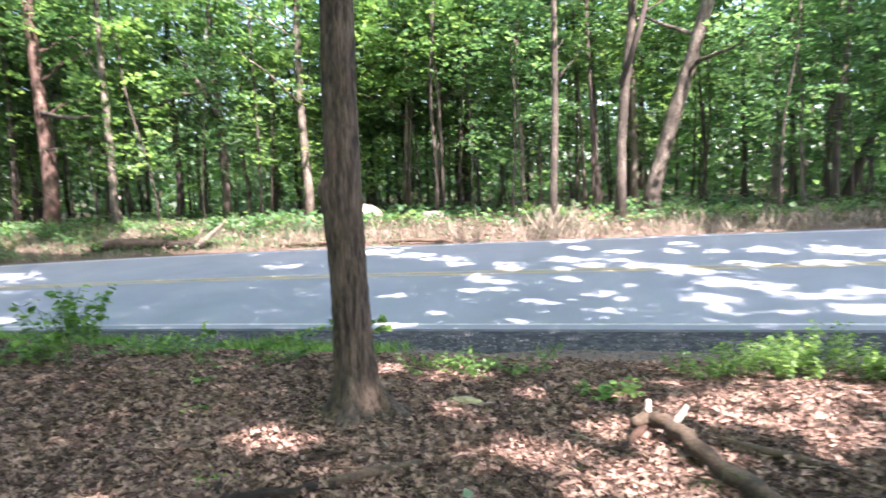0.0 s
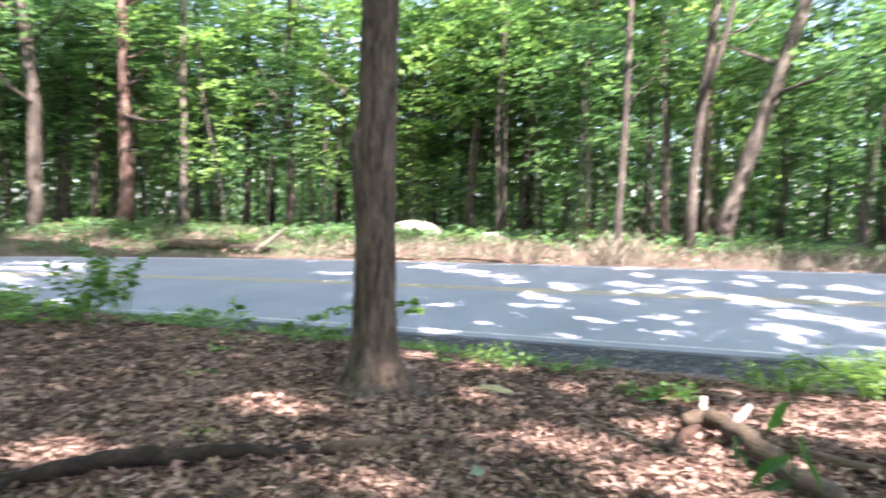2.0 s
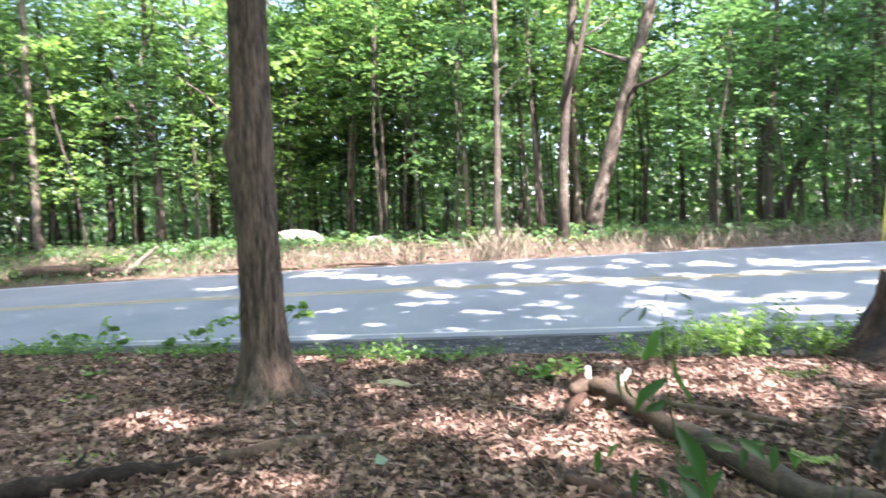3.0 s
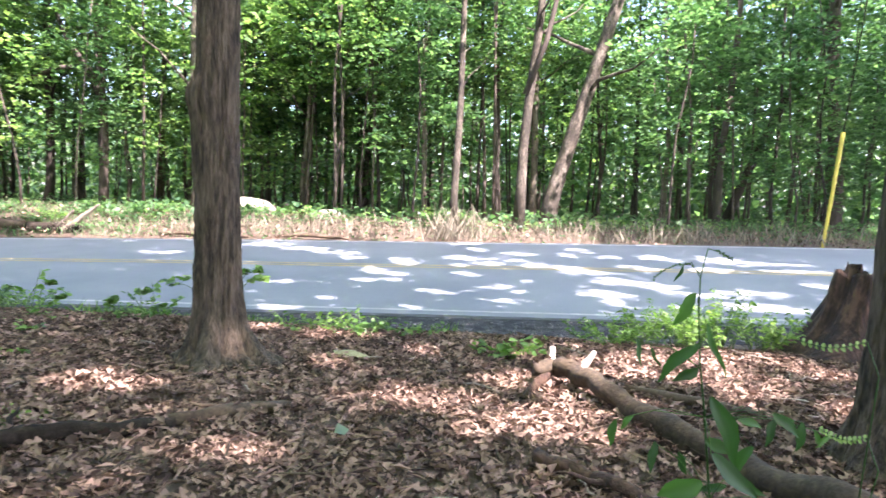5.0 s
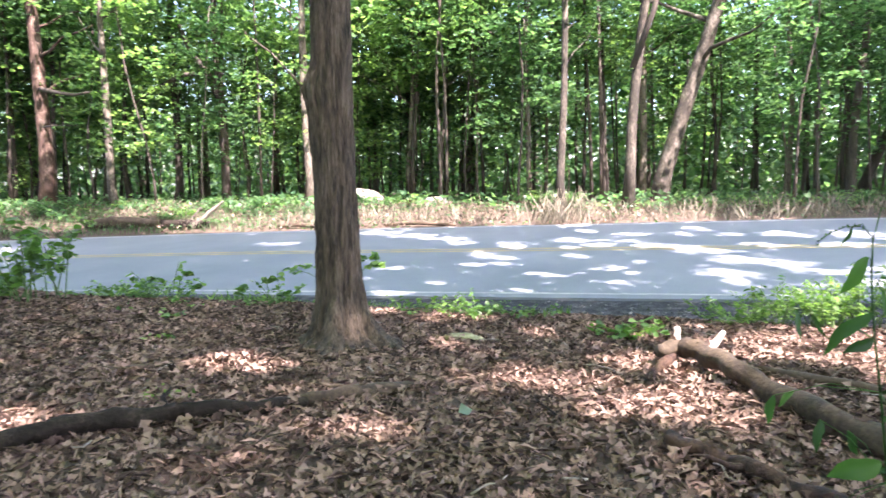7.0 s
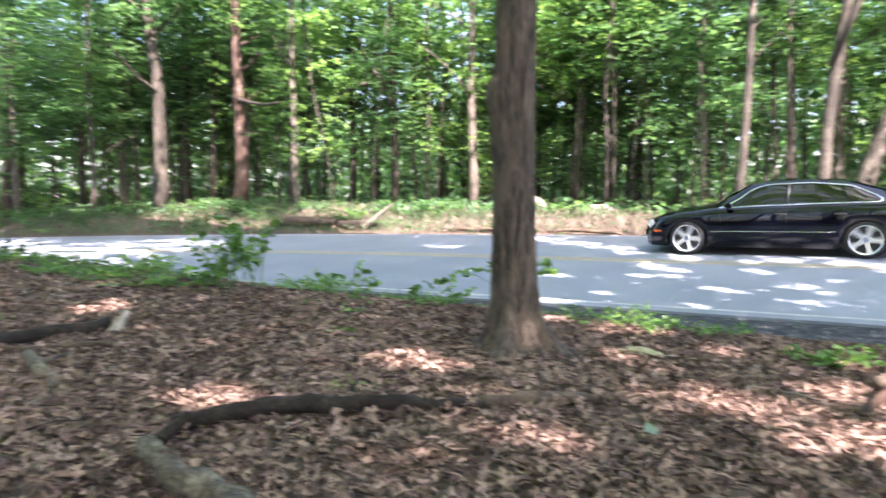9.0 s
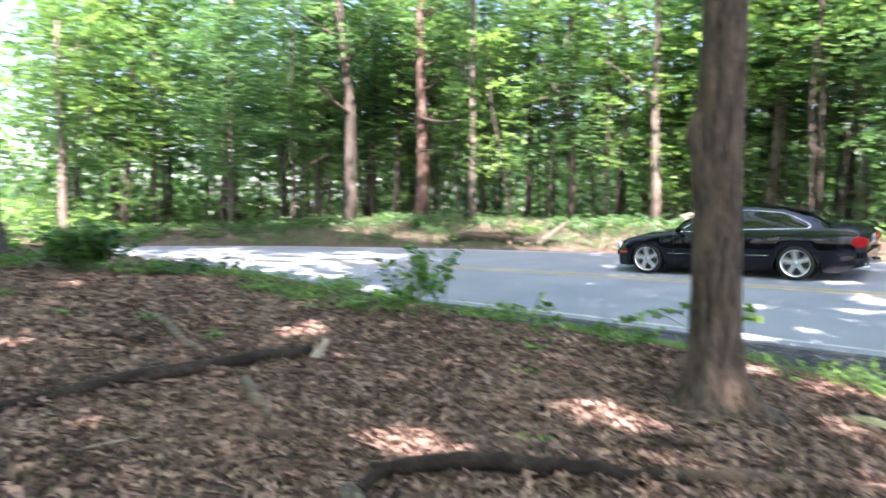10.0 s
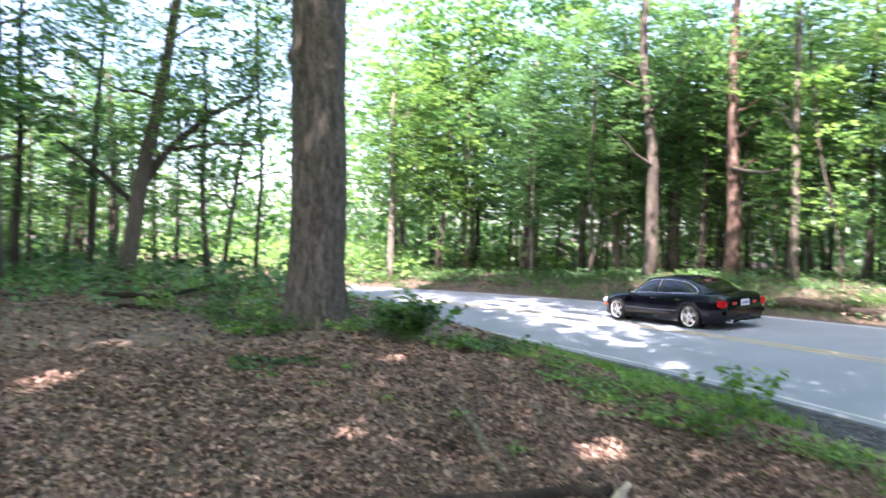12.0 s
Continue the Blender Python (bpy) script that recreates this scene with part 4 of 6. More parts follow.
def slab(name, centre, size, mat, parent, bevel=0.01, label="", m=None):
    bm = bmesh.new()
    bmesh.ops.create_cube(bm, size=1.0)
    bmesh.ops.scale(bm, vec=size, verts=bm.verts)
    bmesh.ops.bevel(bm, geom=bm.edges[:], offset=bevel, segments=2, affect="EDGES")
    if m is not None:
        bmesh.ops.transform(bm, matrix=m, verts=bm.verts)
    bmesh.ops.translate(bm, vec=centre, verts=bm.verts)
    return part(name, bm, mat, parent, label)


def wheel(parent, x, y):
    """Low-profile tyre with a five-spoked alloy; its axle lies along y."""
    out = 1 if y > 0 else -1
    profile = [(0.235, -0.10), (0.29, -0.11), (0.307, -0.085), (0.31, 0.0), (0.307, 0.085), (0.29, 0.11), (0.235, 0.10)]
    segs = 40
    verts, faces = [], []
    for k in range(segs):
        a = 2 * math.pi * k / segs
        verts += [(r * math.cos(a), w, r * math.sin(a)) for r, w in profile]
    n = len(profile)
    for k in range(segs):
        for j in range(n - 1):
            a, b = k * n + j, (k + 1) % segs * n + j
            faces.append((a, b, b + 1, a + 1))
    tyre = mesh_object("wheel", verts, faces, M_RUBBER, parent, True, "low-profile black tyre on a silver alloy")
    bm = bmesh.new()

    def ring(r0, r1, w0, w1):
        circles = [[bm.verts.new((r * math.cos(2 * math.pi * k / segs), w, r * math.sin(2 * math.pi * k / segs))) for k in range(segs)]
                   for r, w in ((r0, w0), (r1, w1), (r1 - 0.012, w1 - out * 0.012), (r0 - 0.01, w0 - out * 0.10))]
        for a, b in zip(circles, circles[1:]):
            for k in range(segs):
                bm.faces.new((a[k], a[(k + 1) % segs], b[(k + 1) % segs], b[k]))

    ring(0.236, 0.245, out * 0.06, out * 0.113)
    for k in range(5):
        a = 2 * math.pi * k / 5
        rot = Matrix.Rotation(a, 4, "Y")
        outline = [(0.02, -0.045), (0.08, -0.038), (0.16, -0.034), (0.238, -0.052), (0.238, 0.052), (0.16, 0.034), (0.08, 0.038), (0.02, 0.045)]
        front = [bm.verts.new(rot @ Vector((r, out * (0.085 - 0.1 * (r - 0.12) ** 2), s))) for r, s in outline]
        back = [bm.verts.new(rot @ Vector((r, out * 0.04, s))) for r, s in outline]
        bm.faces.new(front)
        bm.faces.new(list(reversed(back)))
        for i in range(len(outline)):
            j = (i + 1) % len(outline)
            bm.faces.new((front[i], front[j], back[j], back[i]))
    bmesh.ops.recalc_face_normals(bm, faces=bm.faces)
    rim = part("rim", bm, M_RIM, tyre, "polished five-spoke alloy rim")
    bm = bmesh.new()
    bmesh.ops.create_cone(bm, cap_ends=True, segments=24, radius1=0.052, radius2=0.04, depth=0.03, matrix=Matrix.Translation((0, out * 0.093, 0)) @ Matrix.Rotation(radians(-90 * out), 4, "X"))
    part("hub_cap", bm, M_CHROME, tyre)
    bm = bmesh.new()
    bmesh.ops.create_cone(bm, cap_ends=True, segments=32, radius1=0.235, radius2=0.235, depth=0.02, matrix=Matrix.Rotation(radians(90), 4, "X"))
    part("brake_disc", bm, M_PLASTIC, tyre)
    tyre.matrix_basis = pose(x, y, WHEEL_R)
    return tyre


def build_car():
    car = empty_thing("car", pose(33, 7, 1), "lowered black saloon car with silver alloy wheels driving along the road", "car")
    xs = [-2.42 + 4.64 * i / 150 for i in range(151)]
    rows = []
    for x in xs:
        h, zt, zb = curve_through(HALF, x), curve_through(TOP, x), body_low(x)
        mid = max(zb + 0.02, 0.52)
        rows.append([(x, h * 0.55, zb), (x, h * 0.955, zb), (x, h * 0.985, max(zb + 0.01, 0.36)), (x, h, max(mid, 0.56)),
                     (x, h * 0.985, max(mid + 0.01, min(0.74, zt - 0.10))), (x, h * 0.955, zt - 0.05), (x, h * 0.90, zt - 0.012), (x, h * 0.6, zt + 0.012), (x, 0, zt + 0.025)])
    shell(rows, M_PAINT, "body", car, "glossy black painted body")
    rows = []
    for i in range(61):
        x = -1.96 + 2.98 * i / 60
        zr = curve_through(ROOF, x)
        side = [cabin_point(x, v) for v in (0.0, 0.3, 0.6, 0.85, 1.0)]
        rows.append([(p.x, p.y, p.z) for p in side] + [(x, side[-1].y * 0.86, zr - 0.006), (x, side[-1].y * 0.5, zr + 0.006), (x, 0, zr + 0.012)])
    shell(rows, M_PAINT, "cabin", car, "glossy black roof and pillars")
    window("side_window", ((-0.18, -0.20), (0.82, 0.20), 0.07, 0.86), car)
    window("side_window", ((-1.10, -0.98), (-0.26, -0.28), 0.07, 0.86), car)
    window("quarter_window", ((-1.57, -1.18), (-1.17, -1.04), 0.09, 0.80), car, 6)
    # windscreen and rear window
    for name, x0, x1 in (("windscreen", 0.40, 0.98), ("rear_window", -1.86, -1.16)):
        bm = bmesh.new()
        grid = []
        for i in range(9):
            x = x0 + (x1 - x0) * i / 8
            w = cabin_point(x, 1.0).y * 0.9
            grid.append([bm.verts.new((x, w * (-1 + 2 * j / 8), curve_through(ROOF, x) + 0.022 - 0.016 * (-1 + 2 * j / 8) ** 2)) for j in range(9)])
        for a, b in zip(grid, grid[1:]):
            for j in range(8):
                f = bm.faces.new((a[j], b[j], b[j + 1], a[j + 1]))
                f.smooth = True
        part(name, bm, M_GLASS, car)
    for s in (1, -1):
        def on(x, v, out=0.014):
            p = cabin_point(x, v, out)
            return Vector((p.x, s * p.y, p.z))
        outline = [on(0.88 - 2.44 * i / 24, 0.03) for i in range(25)] + [on(-1.58, 0.12), on(-1.60, 0.3), on(-1.52, 0.55), on(-1.37, 0.76), on(-1.15, 0.9)]
        outline += [on(-1.15 + 1.35 * i / 14, 0.92) for i in range(1, 15)] + [on(0.36, 0.80), on(0.55, 0.55), on(0.74, 0.25), on(0.88, 0.03)]
        rod("window_trim", outline, 0.011, M_CHROME, car, label="chrome window surround")
        rod("pillar_trim", [on(-0.22, 0.05), on(-0.24, 0.5), on(-0.245, 0.9)], 0.02, M_PLASTIC, car)
        rod("side_moulding", [Vector((x, s * (curve_through(HALF, x) + 0.004)+ 0.0, 0.44)) for x in [-0.94 + 1.94 * i / 16 for i in range(17)]], 0.0035, M_CHROME, car, label="bright strip along the doors")
        for hx in (-0.12, -1.02):
            slab("door_handle", (hx, s * 0.885, 0.75), (0.19, 0.03, 0.028), M_CHROME, car, 0.008)
        mirror = slab("wing_mirror", (0.70, s * 0.93, 0.90), (0.12, 0.20, 0.13), M_PAINT, car, 0.04)
        slab("mirror_glass", (0.635, s * 0.94, 0.90), (0.01, 0.15, 0.09), M_CHROME, mirror, 0.003)
        for gap in (0.84, -0.215, -1.06):
            bm = bmesh.new()
            pts = [(gap, 0.83), (gap, 0.70), (gap - 0.01, 0.5), (gap - 0.03, 0.26)]
            for k, (gx, gz) in enumerate(pts):
                yy = curve_through(HALF, gx) * (0.99 if 0.4 < gz < 0.8 else 0.965) + 0.006
                bm.verts.new((gx - 0.004, s * yy, gz)), bm.verts.new((gx + 0.004, s * yy, gz))
            bm.verts.ensure_lookup_table()
            for k in range(3):
                bm.faces.new([bm.verts[i] for i in (2 * k, 2 * k + 1, 2 * k + 3, 2 * k + 2)])
            part("door_gap", bm, M_PLASTIC, car)
        for ax in AXLES:
            arch = [Vector((ax + 0.363 * math.cos(a), s * (curve_through(HALF, ax) * 0.965 + 0.004), 0.27 + 0.363 * math.sin(a))) for a in [math.pi * i / 20 for i in range(21)]]
            rod("arch_lip", arch, 0.014, M_PAINT, car)
            bm = bmesh.new()
            bmesh.ops.create_cone(bm, cap_ends=True, segments=32, radius1=0.375, radius2=0.375, depth=0.02, matrix=Matrix.Translation((ax, s * 0.56, 0.33)) @ Matrix.Rotation(radians(90), 4, "X"))
            part("wheel_well", bm, M_PLASTIC, car)
        tilt = Matrix.Rotation(radians(-s * 38), 4, "Z")
        slab("headlight", (2.03, s * 0.63, 0.565), (0.10, 0.36, 0.15), M_LAMP, car, 0.04, "clear glass headlight", tilt)
        slab("marker_lamp", (1.95, s * 0.825, 0.44), (0.15, 0.03, 0.04), M_AMBER, car, 0.01, "amber side marker lamp")
        slab("fog_lamp", (2.13, s * 0.52, 0.33), (0.06, 0.16, 0.07), M_LAMP, car, 0.02)
        lamp = Matrix.Rotation(radians(s * 16), 4, "Z")
        slab("tail_lamp", (-2.315, s * 0.64, 0.69), (0.22, 0.34, 0.18), M_TAIL, car, 0.035, "glowing red tail lamp", lamp)
        slab("inner_tail_lamp", (-2.40, s * 0.37, 0.69), (0.07, 0.20, 0.13), M_TAIL_DIM, car, 0.03)
        bm = bmesh.new()
        bmesh.ops.create_cone(bm, cap_ends=True, segments=20, radius1=0.05, radius2=0.05, depth=0.16, matrix=Matrix.Translation((-2.40, s * 0.55, 0.25)) @ Matrix.Rotation(radians(90), 4, "Y"))
        part("exhaust_pipe", bm, M_CHROME, car, "chrome exhaust tip")
    plate = slab("number_plate", (-2.445, 0, 0.70), (0.012, 0.31, 0.16), M_PLATE, car, 0.004, "pale number plate")
    slab("plate_text", (-2.453, 0, 0.695), (0.004, 0.22, 0.055), M_PLATE_BAR, plate, 0.001)
    slab("rear_bumper", (-2.36, 0, 0.46), (0.20, 1.56, 0.26), M_PAINT, car, 0.08)
    slab("front_bumper", (2.14, 0, 0.38), (0.22, 1.20, 0.30), M_PAINT, car, 0.10)
    slab("grille", (2.23, 0, 0.53), (0.05, 0.52, 0.11), M_CHROME, car, 0.02)
    slab("underbody", (0, 0, 0.26), (4.2, 1.35, 0.16), M_PLASTIC, car, 0.03)
    wheels = [wheel(car, ax, s * 0.775) for ax in AXLES for s in (1, -1)]
    return car, wheels


CAR, WHEELS = build_car()
CAR.scale = (0.97, 0.97, 0.97)

# when the near front wheel stands at which x
DRIVE = [(0.0, 33.5), (2.0, 26.6), (4.0, 19.3), (5.0, 15.5), (6.0, 11.6), (6.7, 8.7), (7.5, 5.1), (8.0, 2.9), (8.3, 1.55), (8.5, 0.72), (9.0, -1.35), (9.5, -3.52),
         (10.0, -5.78), (10.5, -8.12), (11.0, -10.58), (11.5, -13.16), (12.0, -15.92)]


def drive_x(t):
    for k, ((t0, x0), (t1, x1)) in enumerate(zip(DRIVE, DRIVE[1:])):
        if t <= t1:
            def slope(i):
                a, b = max(0, i - 1), min(len(DRIVE) - 1, i + 1)
                return (DRIVE[b][1] - DRIVE[a][1]) / (DRIVE[b][0] - DRIVE[a][0])
            h = t1 - t0
            u = (t - t0) / h
            return ((1 + 2 * u) * (1 - u) ** 2 * x0 + u * (1 - u) ** 2 * h * slope(k) + u * u * (3 - 2 * u) * x1 + u * u * (u - 1) * h * slope(k + 1))
    return DRIVE[-1][1]


def lane_y(x):
    return road_mid(x) + 0.88 - 0.38 * smooth(-2, -9, x)


def car_pose(t):
    xa = drive_x(t)
    a = Vector((xa, lane_y(xa), road_z(xa, lane_y(xa))))
    xb = xa + 2.72
    for _ in range(3):
        b = Vector((xb, lane_y(xb), road_z(xb, lane_y(xb))))
        xb = xa + (xb - xa) * 2.72 / (b - a).length
    ahead = (a - b).normalized()
    up = Vector((-0.031, -0.0614, 1)).normalized()
    ahead = (ahead - up * ahead.dot(up)).normalized()
    left = up.cross(ahead)
    o = a - ahead * AXLES[0] * 0.97 - left * 0.84 + up * 0.002
    return Matrix(((ahead.x, left.x, up.x, o.x), (ahead.y, left.y, up.y, o.y), (ahead.z, left.z, up.z, o.z), (0, 0, 0, 1)))


# ---- fallen leaves and wood on the bank ----
def litter():
    rng = np.random.default_rng(41)
    zones = (("fallen_leaves", 66000, (-3.8, 3.6), (0.7, 5.8), (0.028, 0.062), 0.0), ("fallen_leaves", 110000, (-9.5, 4.6), (-3.5, 6.5), (0.035, 0.08), 0.0),
             ("fallen_leaves", 40000, (-26, 16), (-14, 6.8), (0.07, 0.14), 0.0), ("fallen_leaves", 12000, (-24, 16), (15.3, 24), (0.05, 0.10), 0.0))
    for name, n, (x0, x1), (y0, y1), (s0, s1), lift in zones:
        x, y = rng.uniform(x0, x1, n), rng.uniform(y0, y1, n)
        d = np.array([abs(b - road_mid(a)) for a, b in zip(x, y)])
        thin = np.clip((d - 4.5) / 0.9, 0.0, 1.0)
        keep = (d > np.where(y < 11, 4.5, 4.0)) & (rng.uniform(0, 1, n) < 0.06 + 0.94 * thin)
        x, y = x[keep], y[keep]
        if x0 == -3.8:  # thins out towards its end
            u = rng.uniform(0, 1, len(x))
            keep = (x > -3.8 + 1.1 * u) & (y > 0.7 + 0.6 * u * u) & (x < 3.6 - 0.5 * u)
            x, y = x[keep], y[keep]
        if x0 == -26:  # the foreground has its own leaves
            keep = (x < -8.4) | (x > 4.0) | (y < -2.7)
            x, y = x[keep], y[keep]
        if x0 == -9.5:  # the foreground has its own finer leaves
            keep = (x < -3.4 + 0.5 * rng.normal(size=len(x))) | (y < 0.9 + 0.2 * rng.normal(size=len(x))) | (y > 5.6) | (x > 3.2)
            u = rng.uniform(0, 1, len(x))
            keep &= (y > -3.5 + 0.9 * u) & (x < 4.6 - 1.2 * u) & (x > -9.5 + 1.5 * u)
            x, y = x[keep], y[keep]
        z = np.array([land(a, b) for a, b in zip(x, y)]) + rng.uniform(0.004, 0.03, len(x))
        c = np.stack((x, y, z), axis=1)
        ob = leaves(name, c, tilted(rng, len(c), 0.5), rng.uniform(s0, s1, len(c)), M_LITTER, rng, oak=x0 == -3.8, slim=0.46 if x0 == -3.8 else 0.34, fold=0.55)
        tagged(ob, "curled brown fallen leaves carpeting the ground", "leaf litter", kind="stuff")
    n = 22000
    x, y = rng.uniform(-4.5, 3.5, n), rng.uniform(0.7, 5.6, n)
    z = np.array([land(a, b) for a, b in zip(x, y)]) + rng.uniform(0.012, 0.04, n)
    ob = leaves("leaf_shreds", np.stack((x, y, z), axis=1), tilted(rng, n, 0.4), rng.uniform(0.03, 0.1, n), M_LITTER, rng, slim=0.07, fold=0.2)
    tagged(ob, "dry shreds of leaves and stalks over the ground", "leaf litter", kind="stuff")
    ob = leaves("leaf", np.array(((0.39, 2.49, land(0.39, 2.49) + 0.05),)), np.array(((0.1, -0.3, 0.95),)), np.array((0.06,)), M_LEAF_PALE, rng, slim=0.75)
    tagged(ob, "single pale green leaf lying on dead leaves", "leaf")
    rnd = random.Random(5)
    pieces = {M_LOG: [], M_PALE: [], M_DARKLOG: []}
    for k in range(760):
        x, y = rnd.uniform(-6, 3.4), rnd.uniform(0.8, 5.4)
        a, l = rnd.uniform(0, 6.28), rnd.uniform(0.06, 0.2) * rnd.choice((1, 1, 2))
        p = Vector((x, y, land(x, y) + 0.022))
        q = Vector((x + math.cos(a) * l, y + math.sin(a) * l, 0))
        q.z = land(q.x, q.y) + rnd.uniform(0.015, 0.05)
        r = rnd.uniform(0.0015, 0.005)
        pieces[rnd.choice((M_LOG, M_LOG, M_LOG, M_PALE, M_DARKLOG))].append(tube(line(p, q, 3, 0.03, k), [r, r, r * 0.8, r * 0.5], 5))
    for mat, some in pieces.items():
        v, f = join(some)
        tagged(mesh_object("twigs", v, f, mat, None, True), "thin dry twigs scattered over the leaves", "twigs", kind="stuff")
    rng = np.random.default_rng(43)
    n = 3600
    x = rng.uniform(-9, 5, n)
    y = np.array([road_mid(a) for a in x]) - 4.45 + 0.34 * rng.normal(size=n)
    s = rng.uniform(0.006, 0.02, n)
    z = np.array([max(land(a, b), road_z(a, b) - 0.03) for a, b in zip(x, y)]) + s * 0.4
    star = np.array(((1, 0, 0), (-1, 0, 0), (0, 1, 0), (0, -1, 0), (0, 0, 0.7), (0, 0, -0.7)))
    v = (np.stack((x, y, z), axis=1)[:, None] + star[None] * s[:, None, None] * rng.uniform(0.5, 1.3, (n, 6, 1))).reshape(-1, 3)
    f = [(6 * k + a, 6 * k + b, 6 * k + c) for k in range(n) for a, b, c in ((0, 2, 4), (2, 1, 4), (1, 3, 4), (3, 0, 4), (2, 0, 5), (1, 2, 5), (3, 1, 5), (0, 3, 5))]
    tagged(mesh_object("gravel", [tuple(p) for p in v], f, M_GRAVEL), "loose grey gravel along the road's broken edge", "gravel", kind="stuff")


AGAINST = []  # places beside dead wood where leaves gather


def fallen(name, points, radii, mat, label, category="log", segs=14, rough=0.34, freq=9.0, extra=()):
    """A fallen log or branch with its stubs; points carry heights above the ground."""
    base = Vector((points[0][0], points[0][1], land(points[0][0], points[0][1])))
    thing = empty_thing(name, Matrix.Translation(base), label, category)
    pts = []
    for x, y, h in points:
        pts.append(Vector((x, y, land(x, y) + h)) - base)
    fine, rad = [], []
    for i in range(len(pts) - 1):
        for j in range(6):
            u = j / 6
            fine.append(pts[i].lerp(pts[i + 1], u) + (0.016 + 0.3 * radii[i]) * noise.noise_vector(Vector(((i + u) * 2.1, 3.0, base.x * 5))))
            rad.append(radii[i] * (1 - u) + radii[i + 1] * u)
    fine.append(pts[-1])
    rad.append(radii[-1])
    AGAINST.extend((p + base, r) for p, r in zip(fine, rad) if (p + base).y < 5)
    v, f = tube(fine, rad, segs, rough, freq, seed=base.x)
    mesh_object("trunk" if category == "log" else "stem", v, f, mat, thing, True)
    if not extra:
        p = fine[len(fine) // 2]
        a = base.x * 9.0
        v, f = tube(line(p, p + Vector((math.cos(a) * 0.16, math.sin(a) * 0.16, 0.05)) * (1 + 4 * radii[0]), 4, 0.02, a), [radii[0] * k for k in (0.5, 0.4, 0.32, 0.25, 0.12)], 7)
        mesh_object("side_twig", v, f, mat, thing, True)
    for part_name, a, b, r0, r1, m, part_label in extra:
        va, vb = Vector((a[0], a[1], land(a[0], a[1]) + a[2])) - base, Vector((b[0], b[1], land(b[0], b[1]) + b[2])) - base
        v, f = tube(line(va, vb, 5, 0.02, a[0]), [r0 + (r1 - r0) * i / 5 for i in range(6)], 9, 0.25, 9)
        mesh_object(part_name, v, f, m, thing, True, part_label)
    return thing


def dead_wood():
    fallen("fallen_log", [(1.09, 3.40, 0.095), (1.20, 3.45, 0.115), (1.31, 3.36, 0.12), (1.43, 3.07, 0.085), (1.62, 2.79, 0.062), (1.86, 2.49, 0.056), (2.06, 2.18, 0.056), (2.28, 1.85, 0.056)],
           [0.030, 0.040, 0.047, 0.043, 0.048, 0.055, 0.060, 0.064], M_LOG_BROWN, "bare tan fallen log propped on its broken branches", rough=0.28, extra=(
               ("branch_stub", (1.17, 3.46, 0.10), (1.02, 3.20, -0.02), 0.030, 0.022, M_ROT, "red rotten branch stub"),
               ("branch_stub", (1.17, 3.48, 0.12), (1.19, 3.55, 0.20), 0.022, 0.016, M_PALE, "bleached broken branch stub"),
               ("branch_stub", (1.32, 3.36, 0.13), (1.40, 3.46, 0.20), 0.022, 0.012, M_PALE, "bleached broken branch stub")))
    fallen("branch", [(1.50, 3.45, 0.04), (1.80, 3.24, 0.05), (2.08, 3.15, 0.03)], [0.014, 0.022, 0.02], M_LOG, "barkless fallen branch on the leaves", "branch", 9)
    fallen("branch", [(1.10, 2.38, 0.055), (1.26, 2.29, 0.06), (1.44, 2.19, 0.05), (1.62, 2.06, 0.04)], [0.024, 0.027, 0.024, 0.018], M_ROT, "short dark rotten branch on the leaves", "branch", 10)
    fallen("branch", [(-1.16, 1.66, 0.045), (-0.92, 1.91, 0.065), (-0.70, 2.12, 0.065), (-0.50, 2.27, 0.05), (-0.28, 2.50, 0.035)], [0.03, 0.036, 0.036, 0.03, 0.022], M_DARKLOG, "black rotting branch half sunk in leaves", "branch", 12)
    fallen("branch", [(-0.30, 2.49, 0.03), (-0.12, 2.66, 0.03), (0.06, 2.84, 0.018)], [0.03, 0.035, 0.025], M_LOG, "brown rotten branch sunk in leaves", "branch", 12)
    fallen("fallen_log", [(-1.06, 1.50, 0.04), (-0.80, 1.40, 0.05), (-0.52, 1.33, 0.055), (-0.2, 1.22, 0.05), (0.2, 1.05, 0.04)], [0.035, 0.048, 0.055, 0.058, 0.055], M_MOSSLOG, "mossy grey log lying in the leaves", rough=0.4, extra=(
        ("branch_stub", (-1.02, 1.50, 0.05), (-0.98, 1.62, 0.13), 0.03, 0.012, M_DARKLOG, "black snapped branch stub"),))
    fallen("fallen_log", [(-2.93, 0.30, 0.03), (-3.02, 0.92, 0.04), (-3.06, 1.44, 0.05), (-3.00, 2.12, 0.07), (-2.90, 2.52, 0.08)], [0.028, 0.038, 0.045, 0.045, 0.035], M_DARKLOG, "long dark branch lying on the leaves", extra=(
        ("broken_end", (-2.86, 2.50, -0.02), (-2.80, 2.58, 0.15), 0.045, 0.018, M_PALE, "bleached splintered stump end"),))
    fallen("branch", [(-3.3, 1.72, 0.03), (-2.95, 1.86, 0.03), (-2.5, 2.25, 0.04), (-2.4, 2.45, 0.03)], [0.012, 0.02, 0.018, 0.012], M_LOG, "thin bare branch on the leaves", "branch", 8)
    fallen("branch", [(-2.62, 1.90, 0.05), (-2.25, 1.77, 0.06), (-1.86, 1.65, 0.02)], [0.03, 0.035, 0.025], M_MOSSLOG, "short grey piece of branch on the leaves", "branch", 10)
    fallen("branch", [(-0.92, 2.9, 0.02), (-0.70, 2.66, 0.03), (-0.55, 2.45, 0.02)], [0.005, 0.008, 0.006], M_LOG, "thin dry branch on the leaves", "branch", 8)
